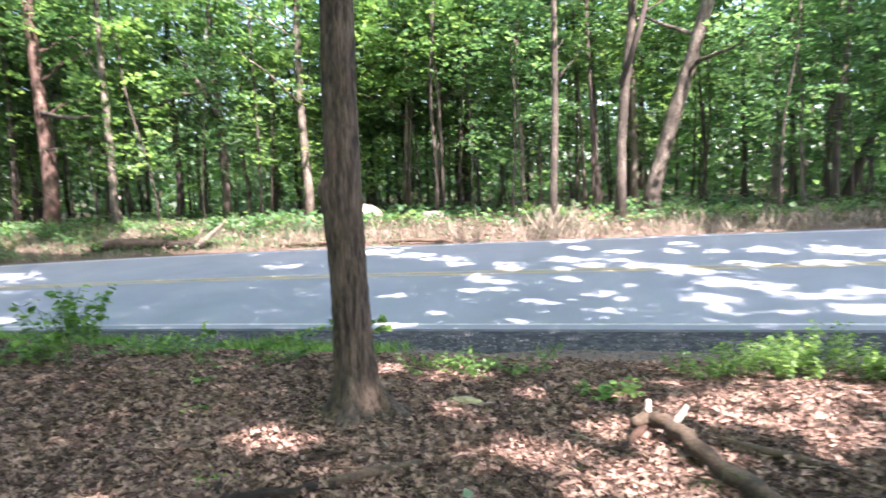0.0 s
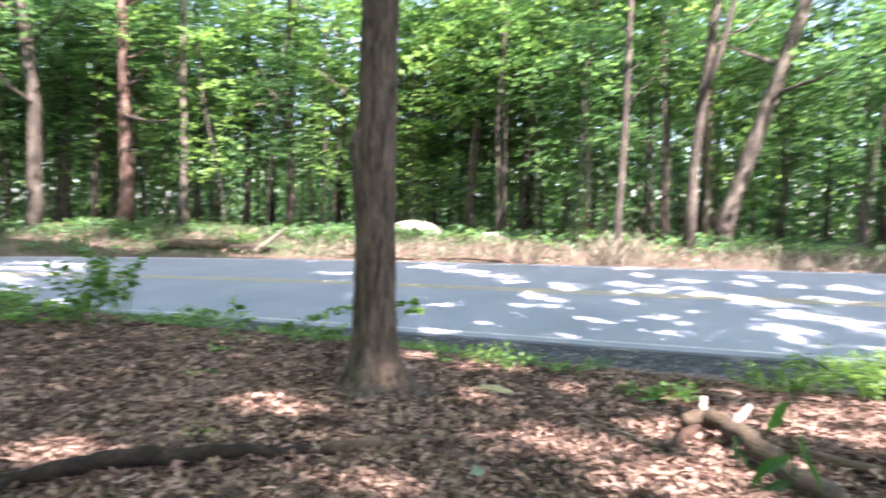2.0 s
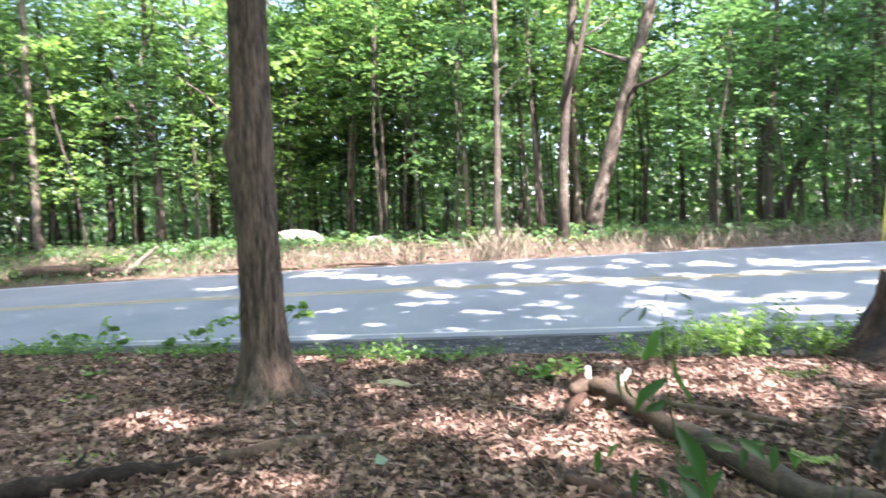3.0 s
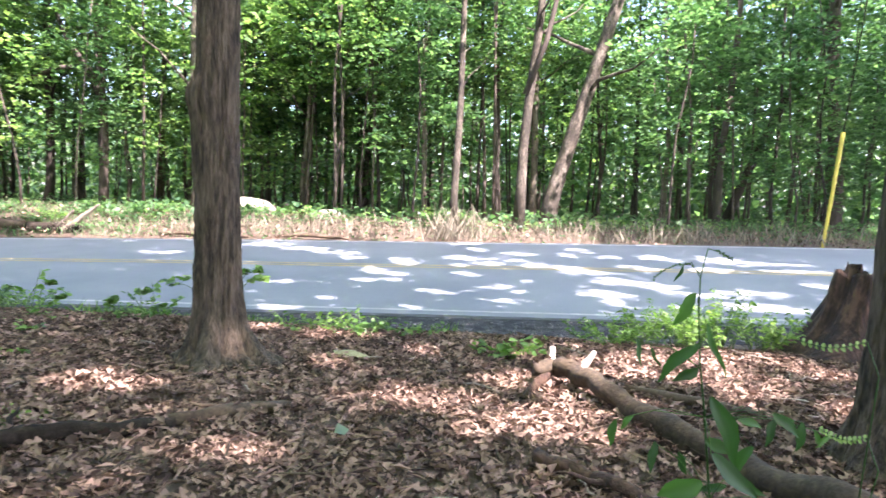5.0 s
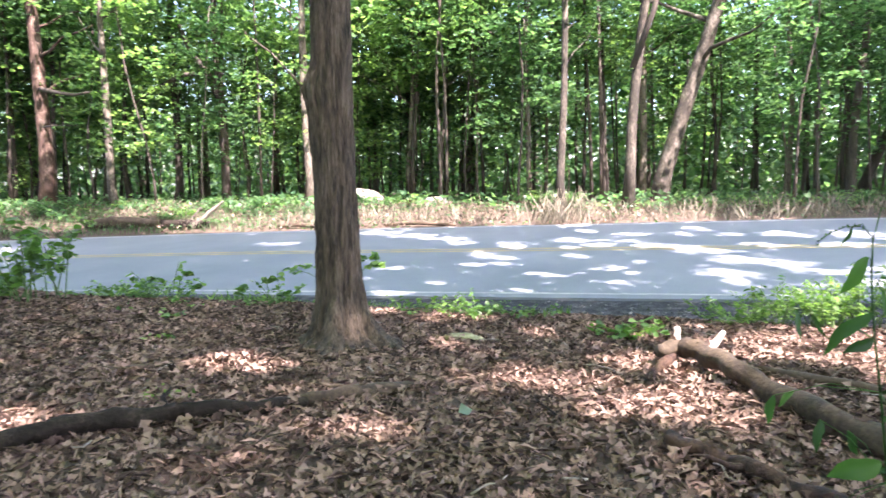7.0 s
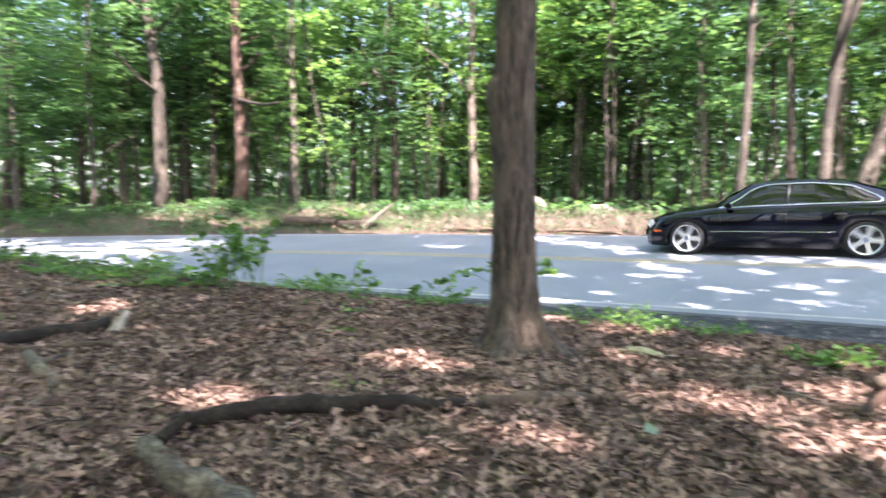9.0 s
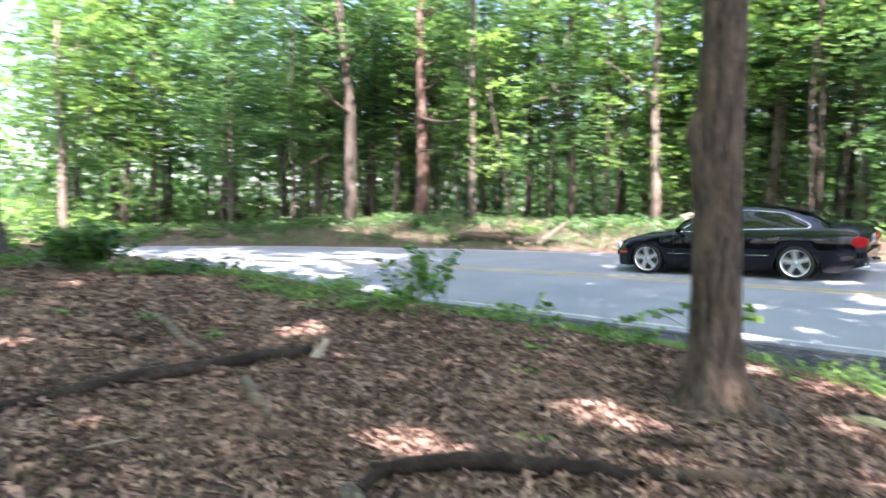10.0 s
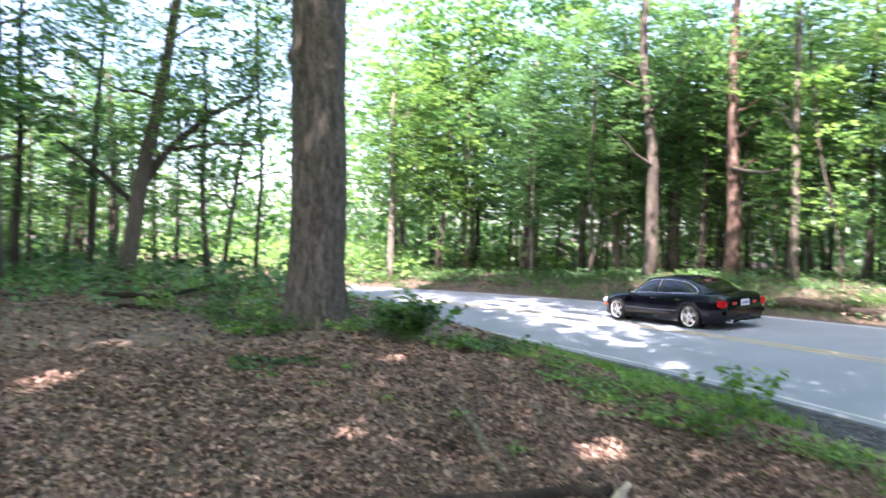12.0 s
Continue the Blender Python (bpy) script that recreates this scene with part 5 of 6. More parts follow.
    fallen("branch", [(-1.62, 2.6, 0.02), (-1.35, 2.72, 0.03), (-0.95, 3.05, 0.02)], [0.012, 0.02, 0.012], M_LOG, "thin dry branch on the leaves", "branch", 8)
    fallen("branch", [(0.05, 3.3, 0.02), (0.4, 3.42, 0.03), (0.75, 3.75, 0.02)], [0.008, 0.014, 0.008], M_LOG, "thin dry branch on the leaves", "branch", 7)
    fallen("branch", [(-17.6, -2.7, 0.05), (-16.1, -1.95, 0.1), (-15.6, -1.05, 0.12), (-16.4, 0.2, 0.35)], [0.05, 0.07, 0.06, 0.03], M_DARKLOG, "dark fallen branch on the bank", "branch", 9)
    fallen("branch", [(-14.3, -1.9, 0.04), (-14.0, -1.4, 0.06), (-13.8, -0.95, 0.04)], [0.05, 0.06, 0.03], M_DARKLOG, "dark piece of fallen branch on the bank", "branch", 9)
    fallen("branch", [(-5.37, 2.36, 0.03), (-4.8, 2.27, 0.05), (-4.43, 2.18, 0.04), (-3.97, 2.10, 0.05), (-3.47, 2.05, 0.03)], [0.018, 0.03, 0.035, 0.035, 0.025], M_MOSSLOG, "mossy grey branch lying in the leaves", "branch", 10)
    fallen("branch", [(-4.56, 1.65, 0.03), (-4.23, 1.72, 0.05), (-4.01, 1.85, 0.04), (-3.78, 2.02, 0.03)], [0.016, 0.026, 0.026, 0.018], M_DARKLOG, "dark rotten branch lying in the leaves", "branch", 10)
    fallen("fallen_log", [(-14.6, 15.6, 0.14), (-13.4, 15.7, 0.16), (-12.2, 15.75, 0.15)], [0.15, 0.16, 0.12], M_LOG, "pinkish rotten log beside the road", segs=18, rough=0.4, freq=2.5)
    fallen("fallen_log", [(-12.1, 15.7, 0.12), (-11.2, 15.75, 0.13), (-10.6, 15.8, 0.1)], [0.12, 0.13, 0.09], M_DARKLOG, "dark rotten log beside the road", segs=16, rough=0.4, freq=2.5)
    fallen("snag", [(-11.1, 15.7, 0.05), (-10.7, 15.85, 0.35), (-10.25, 16.0, 0.68)], [0.08, 0.065, 0.03], M_BARK_GREY, "bleached broken snag leaning from the verge", "snag", 10, extra=(
        ("prop", (-10.9, 15.9, 0.55), (-11.4, 15.6, 0.0), 0.03, 0.03, M_BARK_GREY, ""),))
    fallen("branch", [(-8.4, 15.75, 0.06), (-7.2, 15.8, 0.08), (-6.0, 15.72, 0.05)], [0.05, 0.06, 0.03], M_LOG, "bare branch along the road's far edge", "branch", 9)
    fallen("branch", [(-5.4, 15.9, 0.06), (-4.4, 15.75, 0.1), (-3.4, 15.65, 0.05)], [0.03, 0.045, 0.03], M_LOG, "bare branch along the road's far edge", "branch", 9)
    for k, (x, y, s, label) in enumerate(((-7.7, 19.6, 0.9, "pale flat boulder on the verge"), (-5.0, 19.0, 0.45, "pale stone beside a slim tree"), (0.0, 3.88, 0.12, "mossy yellow-grey stone in the leaves"))):
        bm = bmesh.new()
        bmesh.ops.create_icosphere(bm, subdivisions=3, radius=s)
        for v in bm.verts:
            v.co *= 1 + 0.3 * noise.noise(v.co / s * 1.2 + Vector((k * 5, 0, 0)))
            v.co.z *= 0.36
            v.co.y *= 0.6
        for f in bm.faces:
            f.smooth = True
        data = bpy.data.meshes.new("boulder")
        bm.to_mesh(data)
        bm.free()
        data.materials.append(M_STONE if s > 0.3 else M_STONE_MOSS)
        ob = new("boulder", data)
        ob.matrix_basis = pose(x, y, land(x, y) + (0.2 if s > 0.3 else 0.08) * s)
        tagged(ob, label, "rock")


def gathered_leaves():
    """Leaves drifted against the fallen wood and lying over it."""
    rng = np.random.default_rng(91)
    places = []
    for p, r in AGAINST:
        for k in range(5):
            a = rng.uniform(0, 6.28)
            q = r + rng.uniform(0.0, 0.05)
            x, y = p.x + math.cos(a) * q, p.y + math.sin(a) * q
            places.append((x, y, land(x, y) + rng.uniform(0.01, 0.05)))
        if rng.uniform() < 0.1:
            places.append((p.x, p.y, p.z + r * 0.95))
    c = np.array(places)
    ob = leaves("fallen_leaves", c, tilted(rng, len(c), 0.7), rng.uniform(0.03, 0.075, len(c)), M_LITTER, rng, oak=True, slim=0.46, fold=0.55)
    tagged(ob, "brown fallen leaves drifted against dead wood", "leaf litter", kind="stuff")


def stump():
    thing = empty_thing("tree_stump", pose(3.27, 4.90, land(3.27, 4.90)), "broken red rotten tree stump with a flared base", "stump")
    rings, segs = 26, 60
    verts, faces = [], []
    for i in range(rings + 1):
        u = i / rings
        for k in range(segs):
            a = 2 * math.pi * k / segs
            top = 0.62 + 0.10 * noise.noise(Vector((math.cos(a) * 1.5, math.sin(a) * 1.5, 2))) + 0.05 * noise.noise(Vector((math.cos(a) * 6, math.sin(a) * 6, 5)))
            z = -0.08 + (top + 0.08) * u
            r = 0.17 + 0.40 * math.exp(-max(z, 0) / 0.24) + 0.06 * noise.noise(Vector((math.cos(a) * 4, math.sin(a) * 4, z * 1.5))) - 0.05 * abs(noise.noise(Vector((math.cos(a) * 9, math.sin(a) * 9, z * 2.5))))
            r *= 1 + 0.12 * math.sin(a * 5 + 0.5) * math.exp(-max(z, 0) / 0.3)
            verts.append((r * math.cos(a) + 0.05 * z, r * math.sin(a), z))
    for i in range(rings):
        for k in range(segs):
            a, b = i * segs + k, i * segs + (k + 1) % segs
            faces.append((a, b, b + segs, a + segs))
    inner = len(verts)
    for k in range(segs):
        a = 2 * math.pi * k / segs
        verts.append((0.15 * math.cos(a) + 0.03, 0.15 * math.sin(a), 0.50))
    for k in range(segs):
        a, b = rings * segs + k, rings * segs + (k + 1) % segs
        faces.append((a, b, inner + (k + 1) % segs, inner + k))
    faces.append(tuple(inner + k for k in range(segs)))
    mesh_object("trunk", verts, faces, M_ROT, thing, True)


def guard_post():
    thing = empty_thing("guy_wire_guard", pose(7.3, 15.55, land(7.3, 15.55), 0, 5.5, 0), "tall leaning yellow plastic guard on a guy wire", "utility guard")
    verts, faces = [], []
    rings, segs, h = 14, 14, 2.55
    for i in range(rings + 1):
        for k in range(segs):
            a = math.pi * (k / (segs - 1)) * 1.2 - 0.3
            r = 0.034 + 0.010 * i / rings
            verts.append((r * math.cos(a), -r * math.sin(a), h * i / rings))
        for k in range(segs - 1, -1, -1):
            a = math.pi * (k / (segs - 1)) * 1.2 - 0.3
            r = 0.029 + 0.010 * i / rings
            verts.append((r * math.cos(a), -r * math.sin(a), h * i / rings))
    n = segs * 2
    for i in range(rings):
        for k in range(n):
            a, b = i * n + k, i * n + (k + 1) % n
            faces.append((a, b, b + n, a + n))
    faces.append(tuple(range(n - 1, -1, -1)))
    faces.append(tuple(rings * n + k for k in range(n)))
    mesh_object("sleeve", verts, faces, M_POST, thing, True, "yellow plastic sleeve")
    v, f = tube(line((0, 0, -0.1), (0, 0, 7.5), 4), [0.012] * 5, 6)
    mesh_object("guy_wire", v, f, M_DARKLOG, thing, True, "thin steel wire")


# ---- green plants ----
def plant(name, x, y, height, spread, stems, leaf, mat, label, category="plant", seed=0, per=9, slim=0.6, droop=0.3, woody=None, lobed=True, group=""):
    """Stems that arch out from one foot, with leaves along them."""
    rng = np.random.default_rng(seed + 1000)
    thing = empty_thing(name, pose(x, y, land(x, y)), label, category, group)
    places, ways = [], []
    for k in range(stems):
        a = rng.uniform(0, 2 * np.pi)
        reach = spread * np.sqrt(rng.uniform(0.05, 1))
        h = height * rng.uniform(0.55, 1.0) * (1 - 0.25 * reach / spread)
        foot = Vector((rng.normal() * spread * 0.25, rng.normal() * spread * 0.25, -0.02))
        end = foot + Vector((math.cos(a) * reach, math.sin(a) * reach, h))
        pts = [foot.lerp(end, i / 6) + Vector((0, 0, 0.12 * h * math.sin(math.pi * i / 6))) for i in range(7)]
        r = 0.0025 + 0.004 * height
        v, f = tube(pts if lobed else pts[::2], [r * (1 - 0.11 * i) for i in range(7)] if lobed else [r, r * 0.78, r * 0.56, r * 0.34], 5 if lobed else 4)
        mesh_object("stem", v, f, woody or M_STEM, thing, True)
        for j in range(per):
            u = 0.3 + 0.7 * (j + rng.uniform(0, 0.9)) / per
            i = min(5, int(u * 6))
            p = pts[i].lerp(pts[i + 1], u * 6 - i)
            b = a + rng.uniform(-2.2, 2.2)
            w = np.array((math.cos(b), math.sin(b), rng.uniform(-0.5, 0.25)))
            places.append(np.array(p) + w * leaf * 0.6)
            ways.append(w)
    c, w = np.array(places), np.array(ways)
    n = tilted(rng, len(c), droop + 0.15)
    leaves("foliage", c, n, leaf * rng.uniform(0.6, 1.25, len(c)), mat, rng, thing, slim=slim, lobed=lobed, fold=0.3, ways=w)
    return thing


def sprig(x, y, ends, label, seed):
    """A thin seedling whose arching twigs end in flat fans of leaves."""
    rng = np.random.default_rng(seed + 400)
    thing = empty_thing("maple_seedling", pose(x, y, land(x, y)), label, "seedling")
    places, ways = [], []
    for k, end in enumerate(ends):
        foot, end = Vector((0.02 * math.sin(k), 0.02 * math.cos(k), -0.02)), Vector(end)
        top = Vector((end.x * 0.35, end.y * 0.35, end.z * 1.02))
        pts = [foot.lerp(top, i / 4).lerp(top.lerp(end, i / 4), i / 4) for i in range(5)]
        v, f = tube(pts, [0.003, 0.0028, 0.0024, 0.002, 0.0012], 5)
        mesh_object("stem", v, f, M_STEM, thing, True)
        a = math.atan2(end.y, end.x)
        for j in range(9):
            b = a + rng.uniform(-1.5, 1.5)
            w = np.array((math.cos(b), math.sin(b), rng.uniform(-0.45, 0.1)))
            places.append(np.array(pts[-1].lerp(pts[-2], rng.uniform(0, 0.9))) + w * 0.045)
            ways.append(w)
    c = np.array(places)
    leaves("foliage", c, tilted(rng, len(c), 0.4), 0.075 * rng.uniform(0.6, 1.2, len(c)), M_WEED, rng, thing, slim=0.6, lobed=True, fold=0.3, ways=np.array(ways))


def verge_plants():
    rnd = random.Random(23)
    plant("maple_seedling", -3.62, 4.18, 0.90, 0.46, 17, 0.085, M_WEED, "bushy green maple seedling at the road's edge", "seedling", 1, 14)
    plant("maple_seedling", -4.0, 4.1, 0.26, 0.4, 12, 0.07, M_WEED, "low green maple seedling at the road's edge", "seedling", 2, 10)
    sprig(-1.02, 4.45, ((-0.34, 0.05, 0.34), (-0.46, 0.0, 0.31), (-0.25, 0.1, 0.40), (0.10, -0.05, 0.42), (0.19, 0.05, 0.44), (0.23, 0.0, 0.38)), "slender green seedling behind the furrowed tree", 1)
    sprig(-1.72, 4.5, ((-0.22, 0.0, 0.16), (-0.05, 0.1, 0.22), (0.14, 0.0, 0.14), (-0.3, 0.1, 0.12)), "slender green seedling at the road's edge", 2)
    sprig(-2.6, 4.55, ((-0.2, 0.0, 0.2), (0.05, 0.1, 0.24), (0.2, 0.0, 0.16), (-0.32, 0.05, 0.14)), "slender green seedling at the road's edge", 3)
    plant("maple_seedling", -2.75, 4.55, 0.42, 0.25, 5, 0.06, M_WEED, "thin green seedling at the road's edge", "seedling", 4, 6)
    plant("maple_seedling", -1.75, 4.65, 0.36, 0.25, 5, 0.06, M_WEED, "thin green seedling at the road's edge", "seedling", 5, 6)
    plant("maple_seedling", -5.6, 4.6, 0.32, 0.3, 6, 0.07, M_WEED, "thin green seedling at the road's edge", "seedling", 6, 7)
    for k, x in enumerate((-8.6, -7.9, -7.3, -6.7, -6.2, -5.5, -5.0, -4.5, -4.9, -3.2, -2.5, -2.0, -1.35)):
        y = 4.55 + 0.35 * math.sin(k * 2.3) + (0.3 if x < -5 else 0)
        plant("weed", x, y - (0.5 if k == 8 else 0), rnd.uniform(0.08, 0.16), 0.34, 16, 0.036, M_WEED, "low bright green weed along the road's edge", "weed", 30 + k, 8, group="roadside weeds")
    for k, (x, y) in enumerate(((-8.0, 4.0), (-7.2, 4.05), (-6.6, 4.2), (-6.05, 4.03), (-5.5, 4.1), (-5.0, 3.95), (-4.5, 4.0), (-5.3, 4.5), (-3.3, 4.75), (-2.93, 4.74))):
        plant("weed", x, y, rnd.uniform(0.14, 0.3), 0.4, 28, 0.042, M_WEED, "leafy green weed along the road's edge", "weed", 200 + k, 9, group="roadside weeds")
    for k, (x, y, h, s) in enumerate(((-0.42, 4.62, 0.22, 0.28), (-0.08, 4.55, 0.26, 0.26), (0.22, 4.7, 0.2, 0.25), (-0.2, 4.95, 0.2, 0.3))):
        plant("weed", x, y, h, s, 16, 0.036, M_WEED, "low green weed at the road's edge", "weed", 60 + k, 8, group="roadside weeds")
    for k, (x, y, h) in enumerate(((1.62, 4.85, 0.26), (1.85, 5.0, 0.36), (2.15, 4.95, 0.40), (2.42, 5.05, 0.46), (2.7, 5.0, 0.36), (3.0, 5.1, 0.34), (2.3, 5.3, 0.4), (3.3, 5.5, 0.4), (3.8, 5.6, 0.4))):
        plant("weed", x, y, h * 1.2, 0.24, 22, 0.05, M_WEED, "bright yellow-green leafy weed in the sun", "weed", 80 + k, 16, slim=0.24, lobed=False, group="sunlit weeds")
    plant("weed", 0.90, 4.15, 0.13, 0.17, 12, 0.06, M_WEED, "pale broad-leaved plant among dead leaves", "weed", 101, 5)
    plant("weed", 1.06, 4.25, 0.16, 0.14, 8, 0.055, M_WEED, "pale broad-leaved plant among dead leaves", "weed", 102, 5)
    plant("shrub", -8.9, 2.95, 0.85, 0.62, 52, 0.11, M_WEED_DARK, "dark green shrub beside the thick old tree", "shrub", 103, 12)
    plant("shrub", -9.6, 2.85, 0.72, 0.55, 36, 0.10, M_WEED_DARK, "dark green shrub beside the thick old tree", "shrub", 104, 12)
    for k, (x, y, h) in enumerate(((-10.0, 0.6, 0.3), (-10.9, 0.4, 0.35), (-11.5, 0.9, 0.4), (-12.5, 0.0, 0.45), (-8.2, 3.4, 0.3), (-7.6, 3.9, 0.3), (-13.5, -1.0, 0.5), (-14.5, 0.3, 0.6), (-12.8, 2.6, 0.5), (-10.2, 1.0, 0.35), (-10.0, 2.2, 0.3), (-11.9, 0.2, 0.45), (-13.0, 0.9, 0.55), (-15.6, 1.0, 0.7), (-16.6, -0.4, 0.8), (-17.8, 0.4, 0.9), (-18.5, -1.8, 0.9), (-7.63, 0.77, 0.16))):
        plant("weed", x, y, h, 0.5, 20, 0.08, M_WEED_DARK if k % 2 else M_WEED, "green weed on the bank", "weed", 110 + k, 9, group="bank weeds")
    for k, (x, y, h) in enumerate(((-6.35, 1.2, 0.14), (-7.0, 1.6, 0.16), (-5.6, 1.7, 0.12), (-1.02, 2.48, 0.07), (-0.9, 2.42, 0.06), (-4.9, 2.2, 0.14), (-1.7, 3.3, 0.08), (-3.9, 2.3, 0.14), (-2.05, 3.9, 0.12), (-6.9, 0.7, 0.14))):
        plant("weed", x, y, h, 0.10, 6, 0.045, M_WEED, "small green sprout among dead leaves", "weed", 130 + k, 5, group="sprouts")
    # far verge
    for k in range(110):
        x = rnd.uniform(-38, 12)
        y = road_mid(x) + rnd.uniform(4.15, 6.6)
        if -3.2 < x:
            y += 0.8
        if -8.2 < x < -3.0 and y < road_mid(x) + 5.8:
            continue
        plant("shrub", x, y, rnd.uniform(0.25, 0.65), 0.5, 12, 0.10, M_LEAF if rnd.random() < 0.4 else M_LEAF_BLUE, "low green bush on the far verge", "shrub", 160 + k, 8, lobed=False, group="verge bushes")
    plant("shrub", -9.6, 21.0, 2.1, 1.0, 14, 0.2, M_LEAF, "leafy sapling lit by the sun", "shrub", 230, 12, lobed=False, woody=M_BARK_GREY)


def tall_weed():
    """The weed close to the lens, with long drooping leaves."""
    thing = empty_thing("tall_weed", pose(1.33, 1.12, land(1.33, 1.12)), "tall weed with long drooping dark green leaves", "weed")
    ground = land(1.33, 1.12)
    stem = [Vector(p) - Vector((0, 0, ground)) for p in ((0.03, -0.02, -0.04), (0.022, -0.01, 0.25), (0.009, 0.0, 0.51), (-0.005, 0.0, 0.63), (-0.015, 0.0, 0.70), (-0.022, 0.0, 0.775), (-0.023, 0.0, 0.83), (-0.015, 0.0, 0.872))]
    v, f = tube(stem, [0.0026, 0.0024, 0.002, 0.0017, 0.0015, 0.0012, 0.001, 0.0007], 7)
    mesh_object("stem", v, f, M_WEED_DARK, thing, True)
    rng = np.random.default_rng(77)
    # each leaf: where it begins (x, y, height), how far its tip lies off (x, z), how broad
    upper = [(-0.027, 0.0, 0.807, -0.023, -0.052, 0.30), (-0.020, 0.0, 0.736, -0.049, -0.065, 0.22), (-0.023, -0.02, 0.704, -0.034, -0.019, 0.42), (-0.011, 0.0, 0.765, 0.029, -0.076, 0.11),
             (-0.090, 0.10, 0.719, 0.007, -0.045, 0.20), (-0.083, 0.02, 0.724, 0.018, -0.031, 0.16), (-0.006, -0.04, 0.671, 0.040, -0.099, 0.25), (-0.047, 0.0, 0.846, -0.011, -0.025, 0.20)]
    lower = [(0.046, 0.02, 0.624, 0.038, -0.015, 0.30), (0.108, 0.05, 0.620, -0.013, -0.042, 0.30), (0.113, 0.05, 0.624, 0.024, -0.007, 0.25), (0.149, 0.06, 0.615, -0.005, -0.047, 0.36),
             (-0.122, 0.06, 0.597, -0.005, -0.045, 0.30), (-0.065, 0.04, 0.574, -0.006, -0.046, 0.32), (-0.010, -0.03, 0.604, 0.037, -0.014, 0.55), (-0.019, -0.06, 0.559, -0.054, -0.031, 0.45),
             (-0.009, -0.06, 0.596, 0.061, -0.057, 0.30), (-0.027, 0.05, 0.558, 0.015, -0.038, 0.30)]
    fringe = [(0.035, -0.02, 0.552, 0.039, -0.017, 0.30), (0.175, 0.08, 0.598, 0.014, -0.032, 0.30), (0.055, -0.02, 0.600, -0.019, -0.050, 0.30), (-0.092, 0.08, 0.600, -0.018, -0.026, 0.30),
              (0.198, 0.08, 0.593, -0.021, -0.019, 0.30)]
    rows = upper + lower + fringe
    for k in range(26):  # small leaves crowding the foot
        a = rng.uniform(0, 6.28)
        rows.append((0.09 + 0.09 * rng.normal(), 0.05 * rng.normal(), 0.46 + 0.05 * rng.normal(), 0.05 * math.cos(a), rng.uniform(-0.05, 0.0), rng.uniform(0.22, 0.4)))
    for x, y, z, dx, dz, broad in rows:
        start, bow = Vector((x, y, z - ground)), rng.uniform(-0.35, 0.35)
        way = Vector((dx, bow * math.hypot(dx, dz), dz))
        size = way.length
        way.normalize()
        low = stem[0].lerp(stem[-1], max(0.05, min(0.95, (z - 0.03) / 0.87)))
        near = min(stem, key=lambda p: abs(p.z - start.z + 0.02))
        root = near if abs(near.z - start.z) < 0.09 else low
        v, f = tube([root, root.lerp(start, 0.55) + Vector((0, 0, 0.012)), start], [0.0007, 0.0006, 0.0006], 5)
        stalk = mesh_object("stalk", v, f, M_WEED_DARK, thing, True)
        bm = bmesh.new()
        side = way.cross(Vector((0.25 * rng.normal(), -1, 0.5 + 0.4 * rng.normal()))).normalized()
        out = side.cross(way)
        ring = []
        for i in range(11):
            u = i / 10
            w = 0.55 * broad * size * math.sin(math.pi * min(1, u * 0.95 + 0.03)) ** 0.75 * (1.2 - 0.75 * u) * (1 + 0.06 * math.sin(u * 23 + x * 90))
            mid = start + way * size * u + out * (0.16 * size * math.sin(u * 3.0) * (0.4 + bow)) + side * 0.03 * size * math.sin(u * 7 + z * 40)
            ring.append([bm.verts.new(mid + side * w * e + out * w * 0.4 * abs(e)) for e in (-1, -0.5, 0, 0.5, 1)])
        for a, b in zip(ring, ring[1:]):
            for j in range(4):
                bm.faces.new((a[j], a[j + 1], b[j + 1], b[j]))
        for face in bm.faces:
            face.smooth = True
        part("leaf", bm, M_WEED_DARK, stalk)
    # two pale compound leaves beside it
    for a, b in (((0.134, 0.05, 0.740), (0.225, 0.05, 0.744)), ((0.173, 0.06, 0.609), (0.240, 0.06, 0.60))):
        a, b = Vector(a) - Vector((0, 0, ground)), Vector(b) - Vector((0, 0, ground))
        pts = [a.lerp(b, i / 8) - Vector((0, 0, 0.010 * math.sin(math.pi * i / 8))) for i in range(9)]
        v, f = tube([stem[2] + Vector((0.2, 0.02, -0.1)), b + Vector((0.02, 0, -0.05))] + pts[::-1], [0.0012] * 2 + [0.0009] * 9, 5)
        frond = mesh_object("frond", v, f, M_WEED_DARK, thing, True)
        for j in range(20):
            p = np.array(((pts[0].lerp(pts[-1], (j // 2 + 0.5) / 10) + Vector((0, -0.002, -0.010 * math.sin(math.pi * (j // 2 + 0.5) / 10) + (0.003 if j % 2 else -0.003))))[:],))
            leaves("leaflet", p, np.array(((0.1, -0.8, 0.6),)), np.array((rng.uniform(0.006, 0.010),)), M_WEED, rng, frond, slim=0.5, lobed=True, ways=np.array(((0.5, -0.2, 0.8 if j % 2 else -0.8),)))
    # thin beaded flower stalks at the top
    for way in (((-0.024, 0.0, 0.835), (-0.035, 0.0, 0.847), (-0.054, 0.0, 0.847), (-0.073, 0.0, 0.838), (-0.088, 0.0, 0.824)), ((-0.015, 0.0, 0.871), (0.0, 0.0, 0.868), (0.009, 0.0, 0.862), (0.017, 0.0, 0.857))):
        pts = [Vector(p) - Vector((0, 0, ground)) for p in way]
        pieces = [tube(pts, [0.0006] * len(pts), 5)]
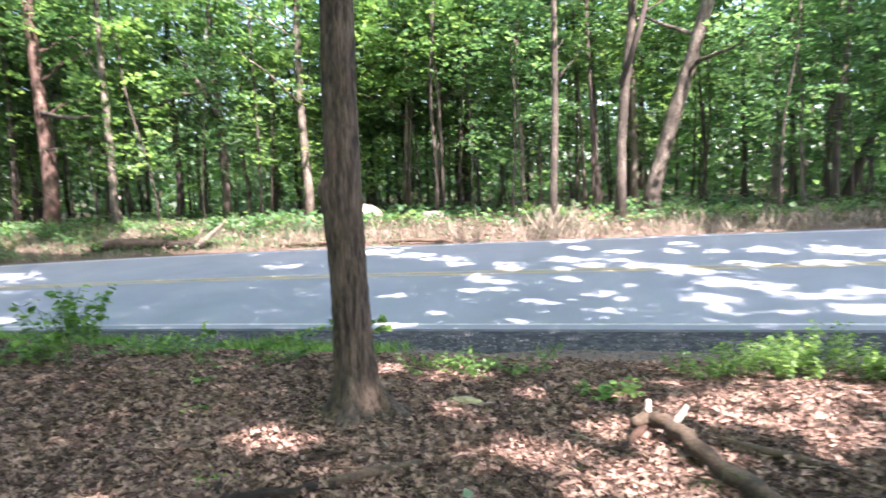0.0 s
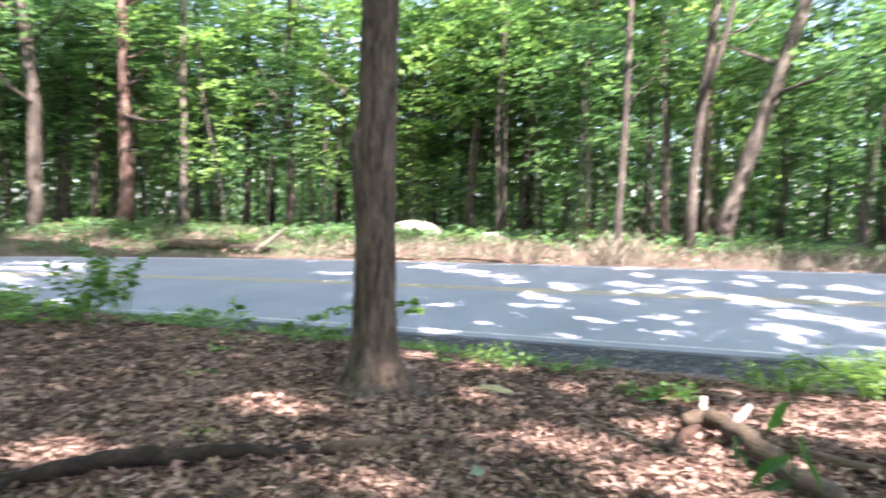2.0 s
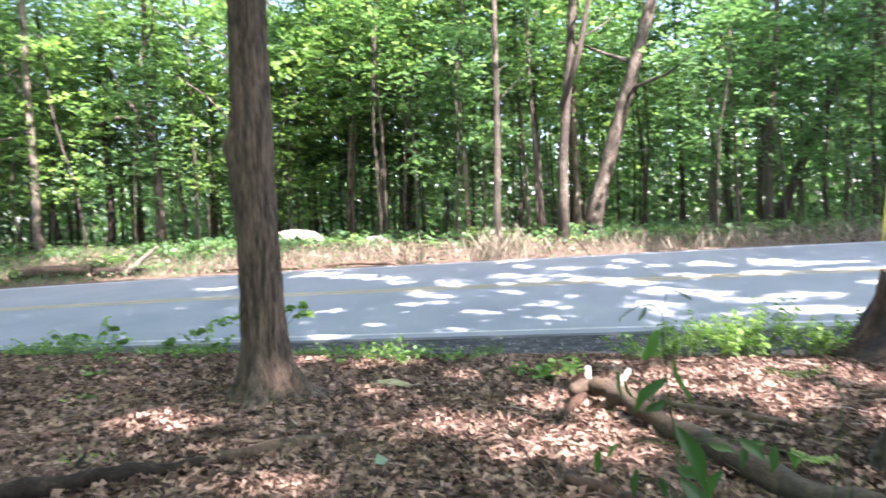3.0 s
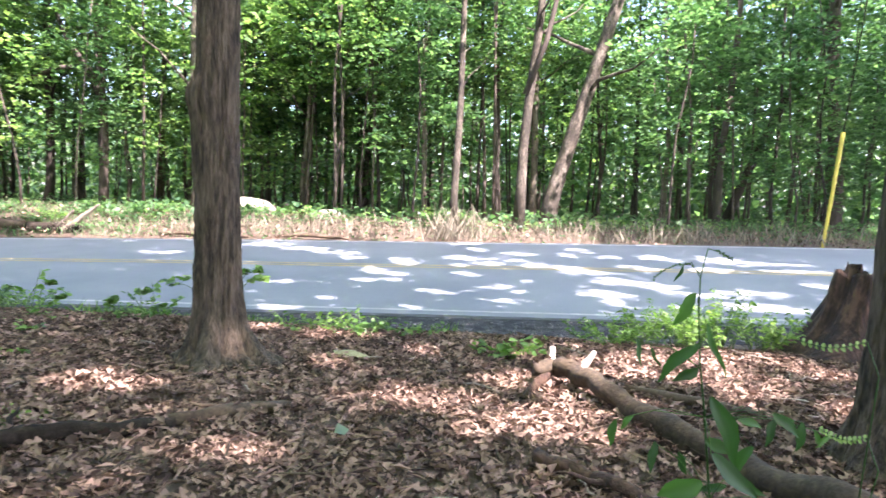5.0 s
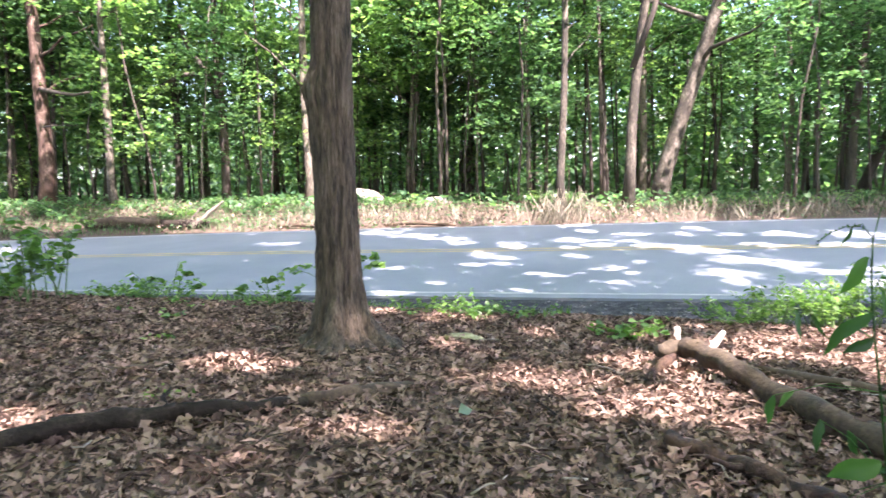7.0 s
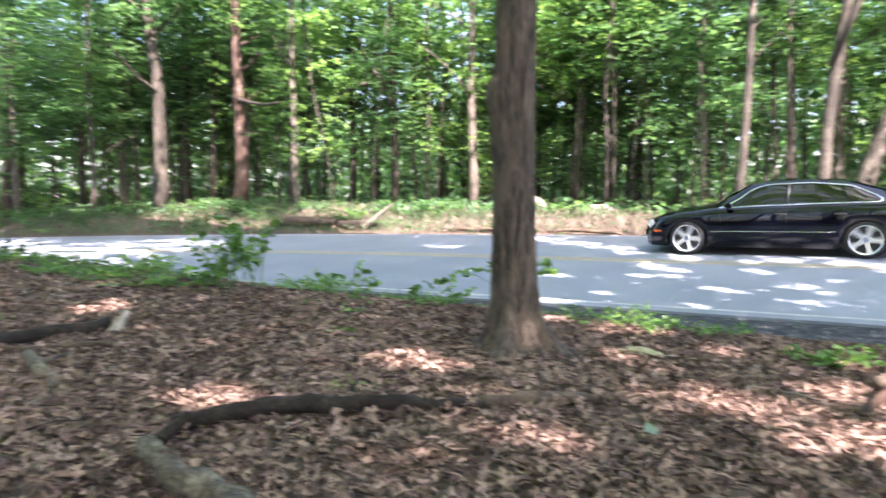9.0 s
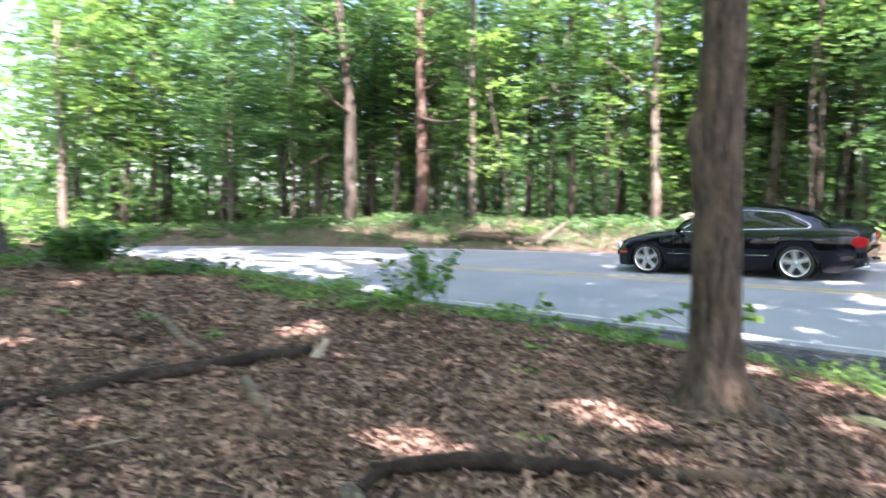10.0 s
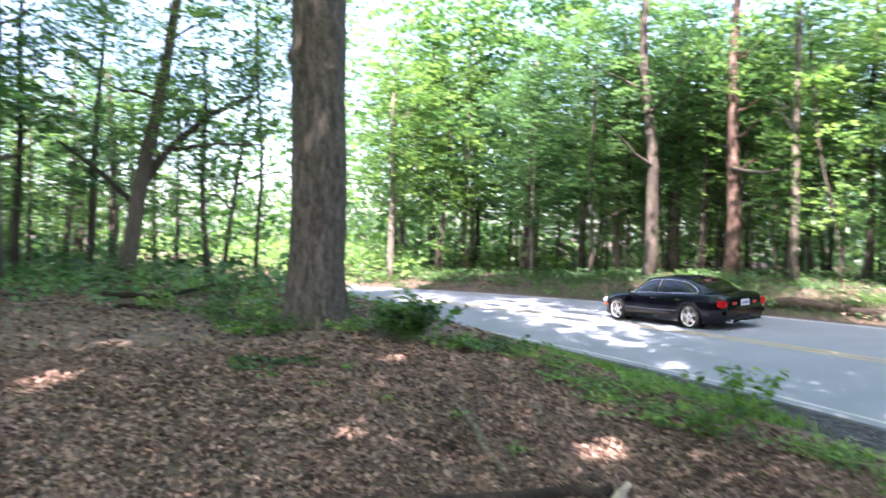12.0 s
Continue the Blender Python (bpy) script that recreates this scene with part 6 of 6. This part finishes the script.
        for k in range(16):
            u = (0.25 + 0.75 * k / 15) * (len(pts) - 1)
            i = min(len(pts) - 2, int(u))
            p = pts[i].lerp(pts[i + 1], u - i) + Vector((0.0012 * rng.normal(), 0.001 * rng.normal(), 0.0012 * rng.normal()))
            pieces.append(tube([p - Vector((0, 0, 0.0014)), p, p + Vector((0, 0, 0.0014))], [0.0006, 0.0016, 0.0006], 6))
        v, f = join(pieces)
        mesh_object("flower_stalk", v, f, M_WEED_DARK, thing, True)


def dry_grass():
    rng = np.random.default_rng(51)
    xs, ys, hs = [], [], []
    for cx, spread, count, h, off in ((-0.95, 0.28, 380, 0.85, 4.3), (-0.2, 0.6, 220, 0.55, 4.3), (-3.5, 2.2, 1500, 0.5, 4.6), (2.2, 1.4, 650, 0.55, 4.4), (5.0, 1.8, 750, 0.6, 4.4),
                                      (8.5, 2.0, 600, 0.6, 4.4), (-6.2, 1.4, 1000, 0.4, 5.0), (-12.5, 2.5, 700, 0.4, 5.2), (-17, 2.0, 500, 0.45, 5.0), (12.5, 2.5, 500, 0.6, 5.0)):
        count = int(count * 0.62)
        x = cx + spread * rng.normal(size=count)
        xs.append(x)
        ys.append(np.array([road_mid(a) for a in x]) + off + 0.45 * rng.normal(size=count).clip(-1.2, 2))
        hs.append(h * rng.uniform(0.25, 1.1, count))
    x, y, h = np.concatenate(xs), np.concatenate(ys), np.concatenate(hs)
    z = np.array([land(a, b) for a, b in zip(x, y)]) + h * 0.45
    c = np.stack((x, y, z), axis=1)
    ways = rng.normal(size=c.shape) * 0.42
    ways[:, 2] = 1.0
    normals = rng.normal(size=c.shape)
    normals[:, 2] = 0
    normals -= ways * (np.sum(normals * ways, axis=1) / np.sum(ways * ways, axis=1))[:, None]
    normals /= np.linalg.norm(normals, axis=1)[:, None]
    ob = leaves("dry_grass", c, normals, h, M_DRY, rng, slim=0.028, ways=ways, fold=0.02)
    tagged(ob, "tall dry tan grass along the far verge", "grass", kind="stuff")
    n = 7000
    x = rng.uniform(-26, -7.0, n)
    y = np.array([road_mid(a) for a in x]) + 3.95 + 2.6 * rng.uniform(0, 1, n)
    h = rng.uniform(0.12, 0.4, n)
    z = np.array([land(a, b) for a, b in zip(x, y)]) + h * 0.4
    c = np.stack((x, y, z), axis=1)
    ways = rng.normal(size=c.shape) * 0.5
    ways[:, 2] = 1.0
    normals = np.cross(ways, rng.normal(size=c.shape))
    normals /= np.linalg.norm(normals, axis=1)[:, None]
    for pick, mat in ((slice(0, 4600), M_LEAF_BLUE), (slice(4600, n), M_DRY)):
        ob = leaves("verge_grass", c[pick], normals[pick], h[pick], mat, rng, slim=0.035, ways=ways[pick], fold=0.02)
        tagged(ob, "long soft grass on the far verge", "grass", kind="stuff")
    n = 15000
    x = -11 + 13.0 * rng.uniform(0, 1, n) ** 1.2
    y = np.array([road_mid(a) for a in x]) - 4.55 - 1.3 * rng.uniform(0, 1, n) ** 1.5
    keep = np.sin(x * 1.7) + np.sin(x * 0.6 + 1) + rng.normal(size=n) * 0.5 > np.where(x < -1.5, -0.4, np.where(x < 0.3, 1.7, 9.0))
    x, y = x[keep], y[keep]
    h = rng.uniform(0.07, 0.25, len(x)) * np.where(x < -3, 1.15, 0.8)
    z = np.array([land(a, b) for a, b in zip(x, y)]) + h * 0.4
    c = np.stack((x, y, z), axis=1)
    ways = rng.normal(size=c.shape) * 0.5
    ways[:, 2] = 1.0
    normals = rng.normal(size=c.shape)
    normals /= np.linalg.norm(normals, axis=1)[:, None]
    normals -= ways * (np.sum(normals * ways, axis=1) / np.sum(ways * ways, axis=1))[:, None]
    normals /= np.linalg.norm(normals, axis=1)[:, None]
    ob = leaves("green_grass", c, normals, h, M_WEED, rng, slim=0.05, ways=ways, fold=0.02)
    tagged(ob, "sparse green grass along the road's edge", "grass", kind="stuff")


litter()
dead_wood()
gathered_leaves()
stump()
guard_post()
verge_plants()
tall_weed()
dry_grass()


def motions():
    walk(CAR, [(k / 5, car_pose(k / 5)) for k in range(61)])
    for w in WHEELS:
        x, y, z = w.location
        rows = []
        for k in range(181):
            t = k / 15
            roll = (DRIVE[0][1] - drive_x(t)) / WHEEL_R
            rows.append((t, pose(x, y, z) @ Matrix.Rotation(roll, 4, "Y")))
        walk(w, rows)


motions()
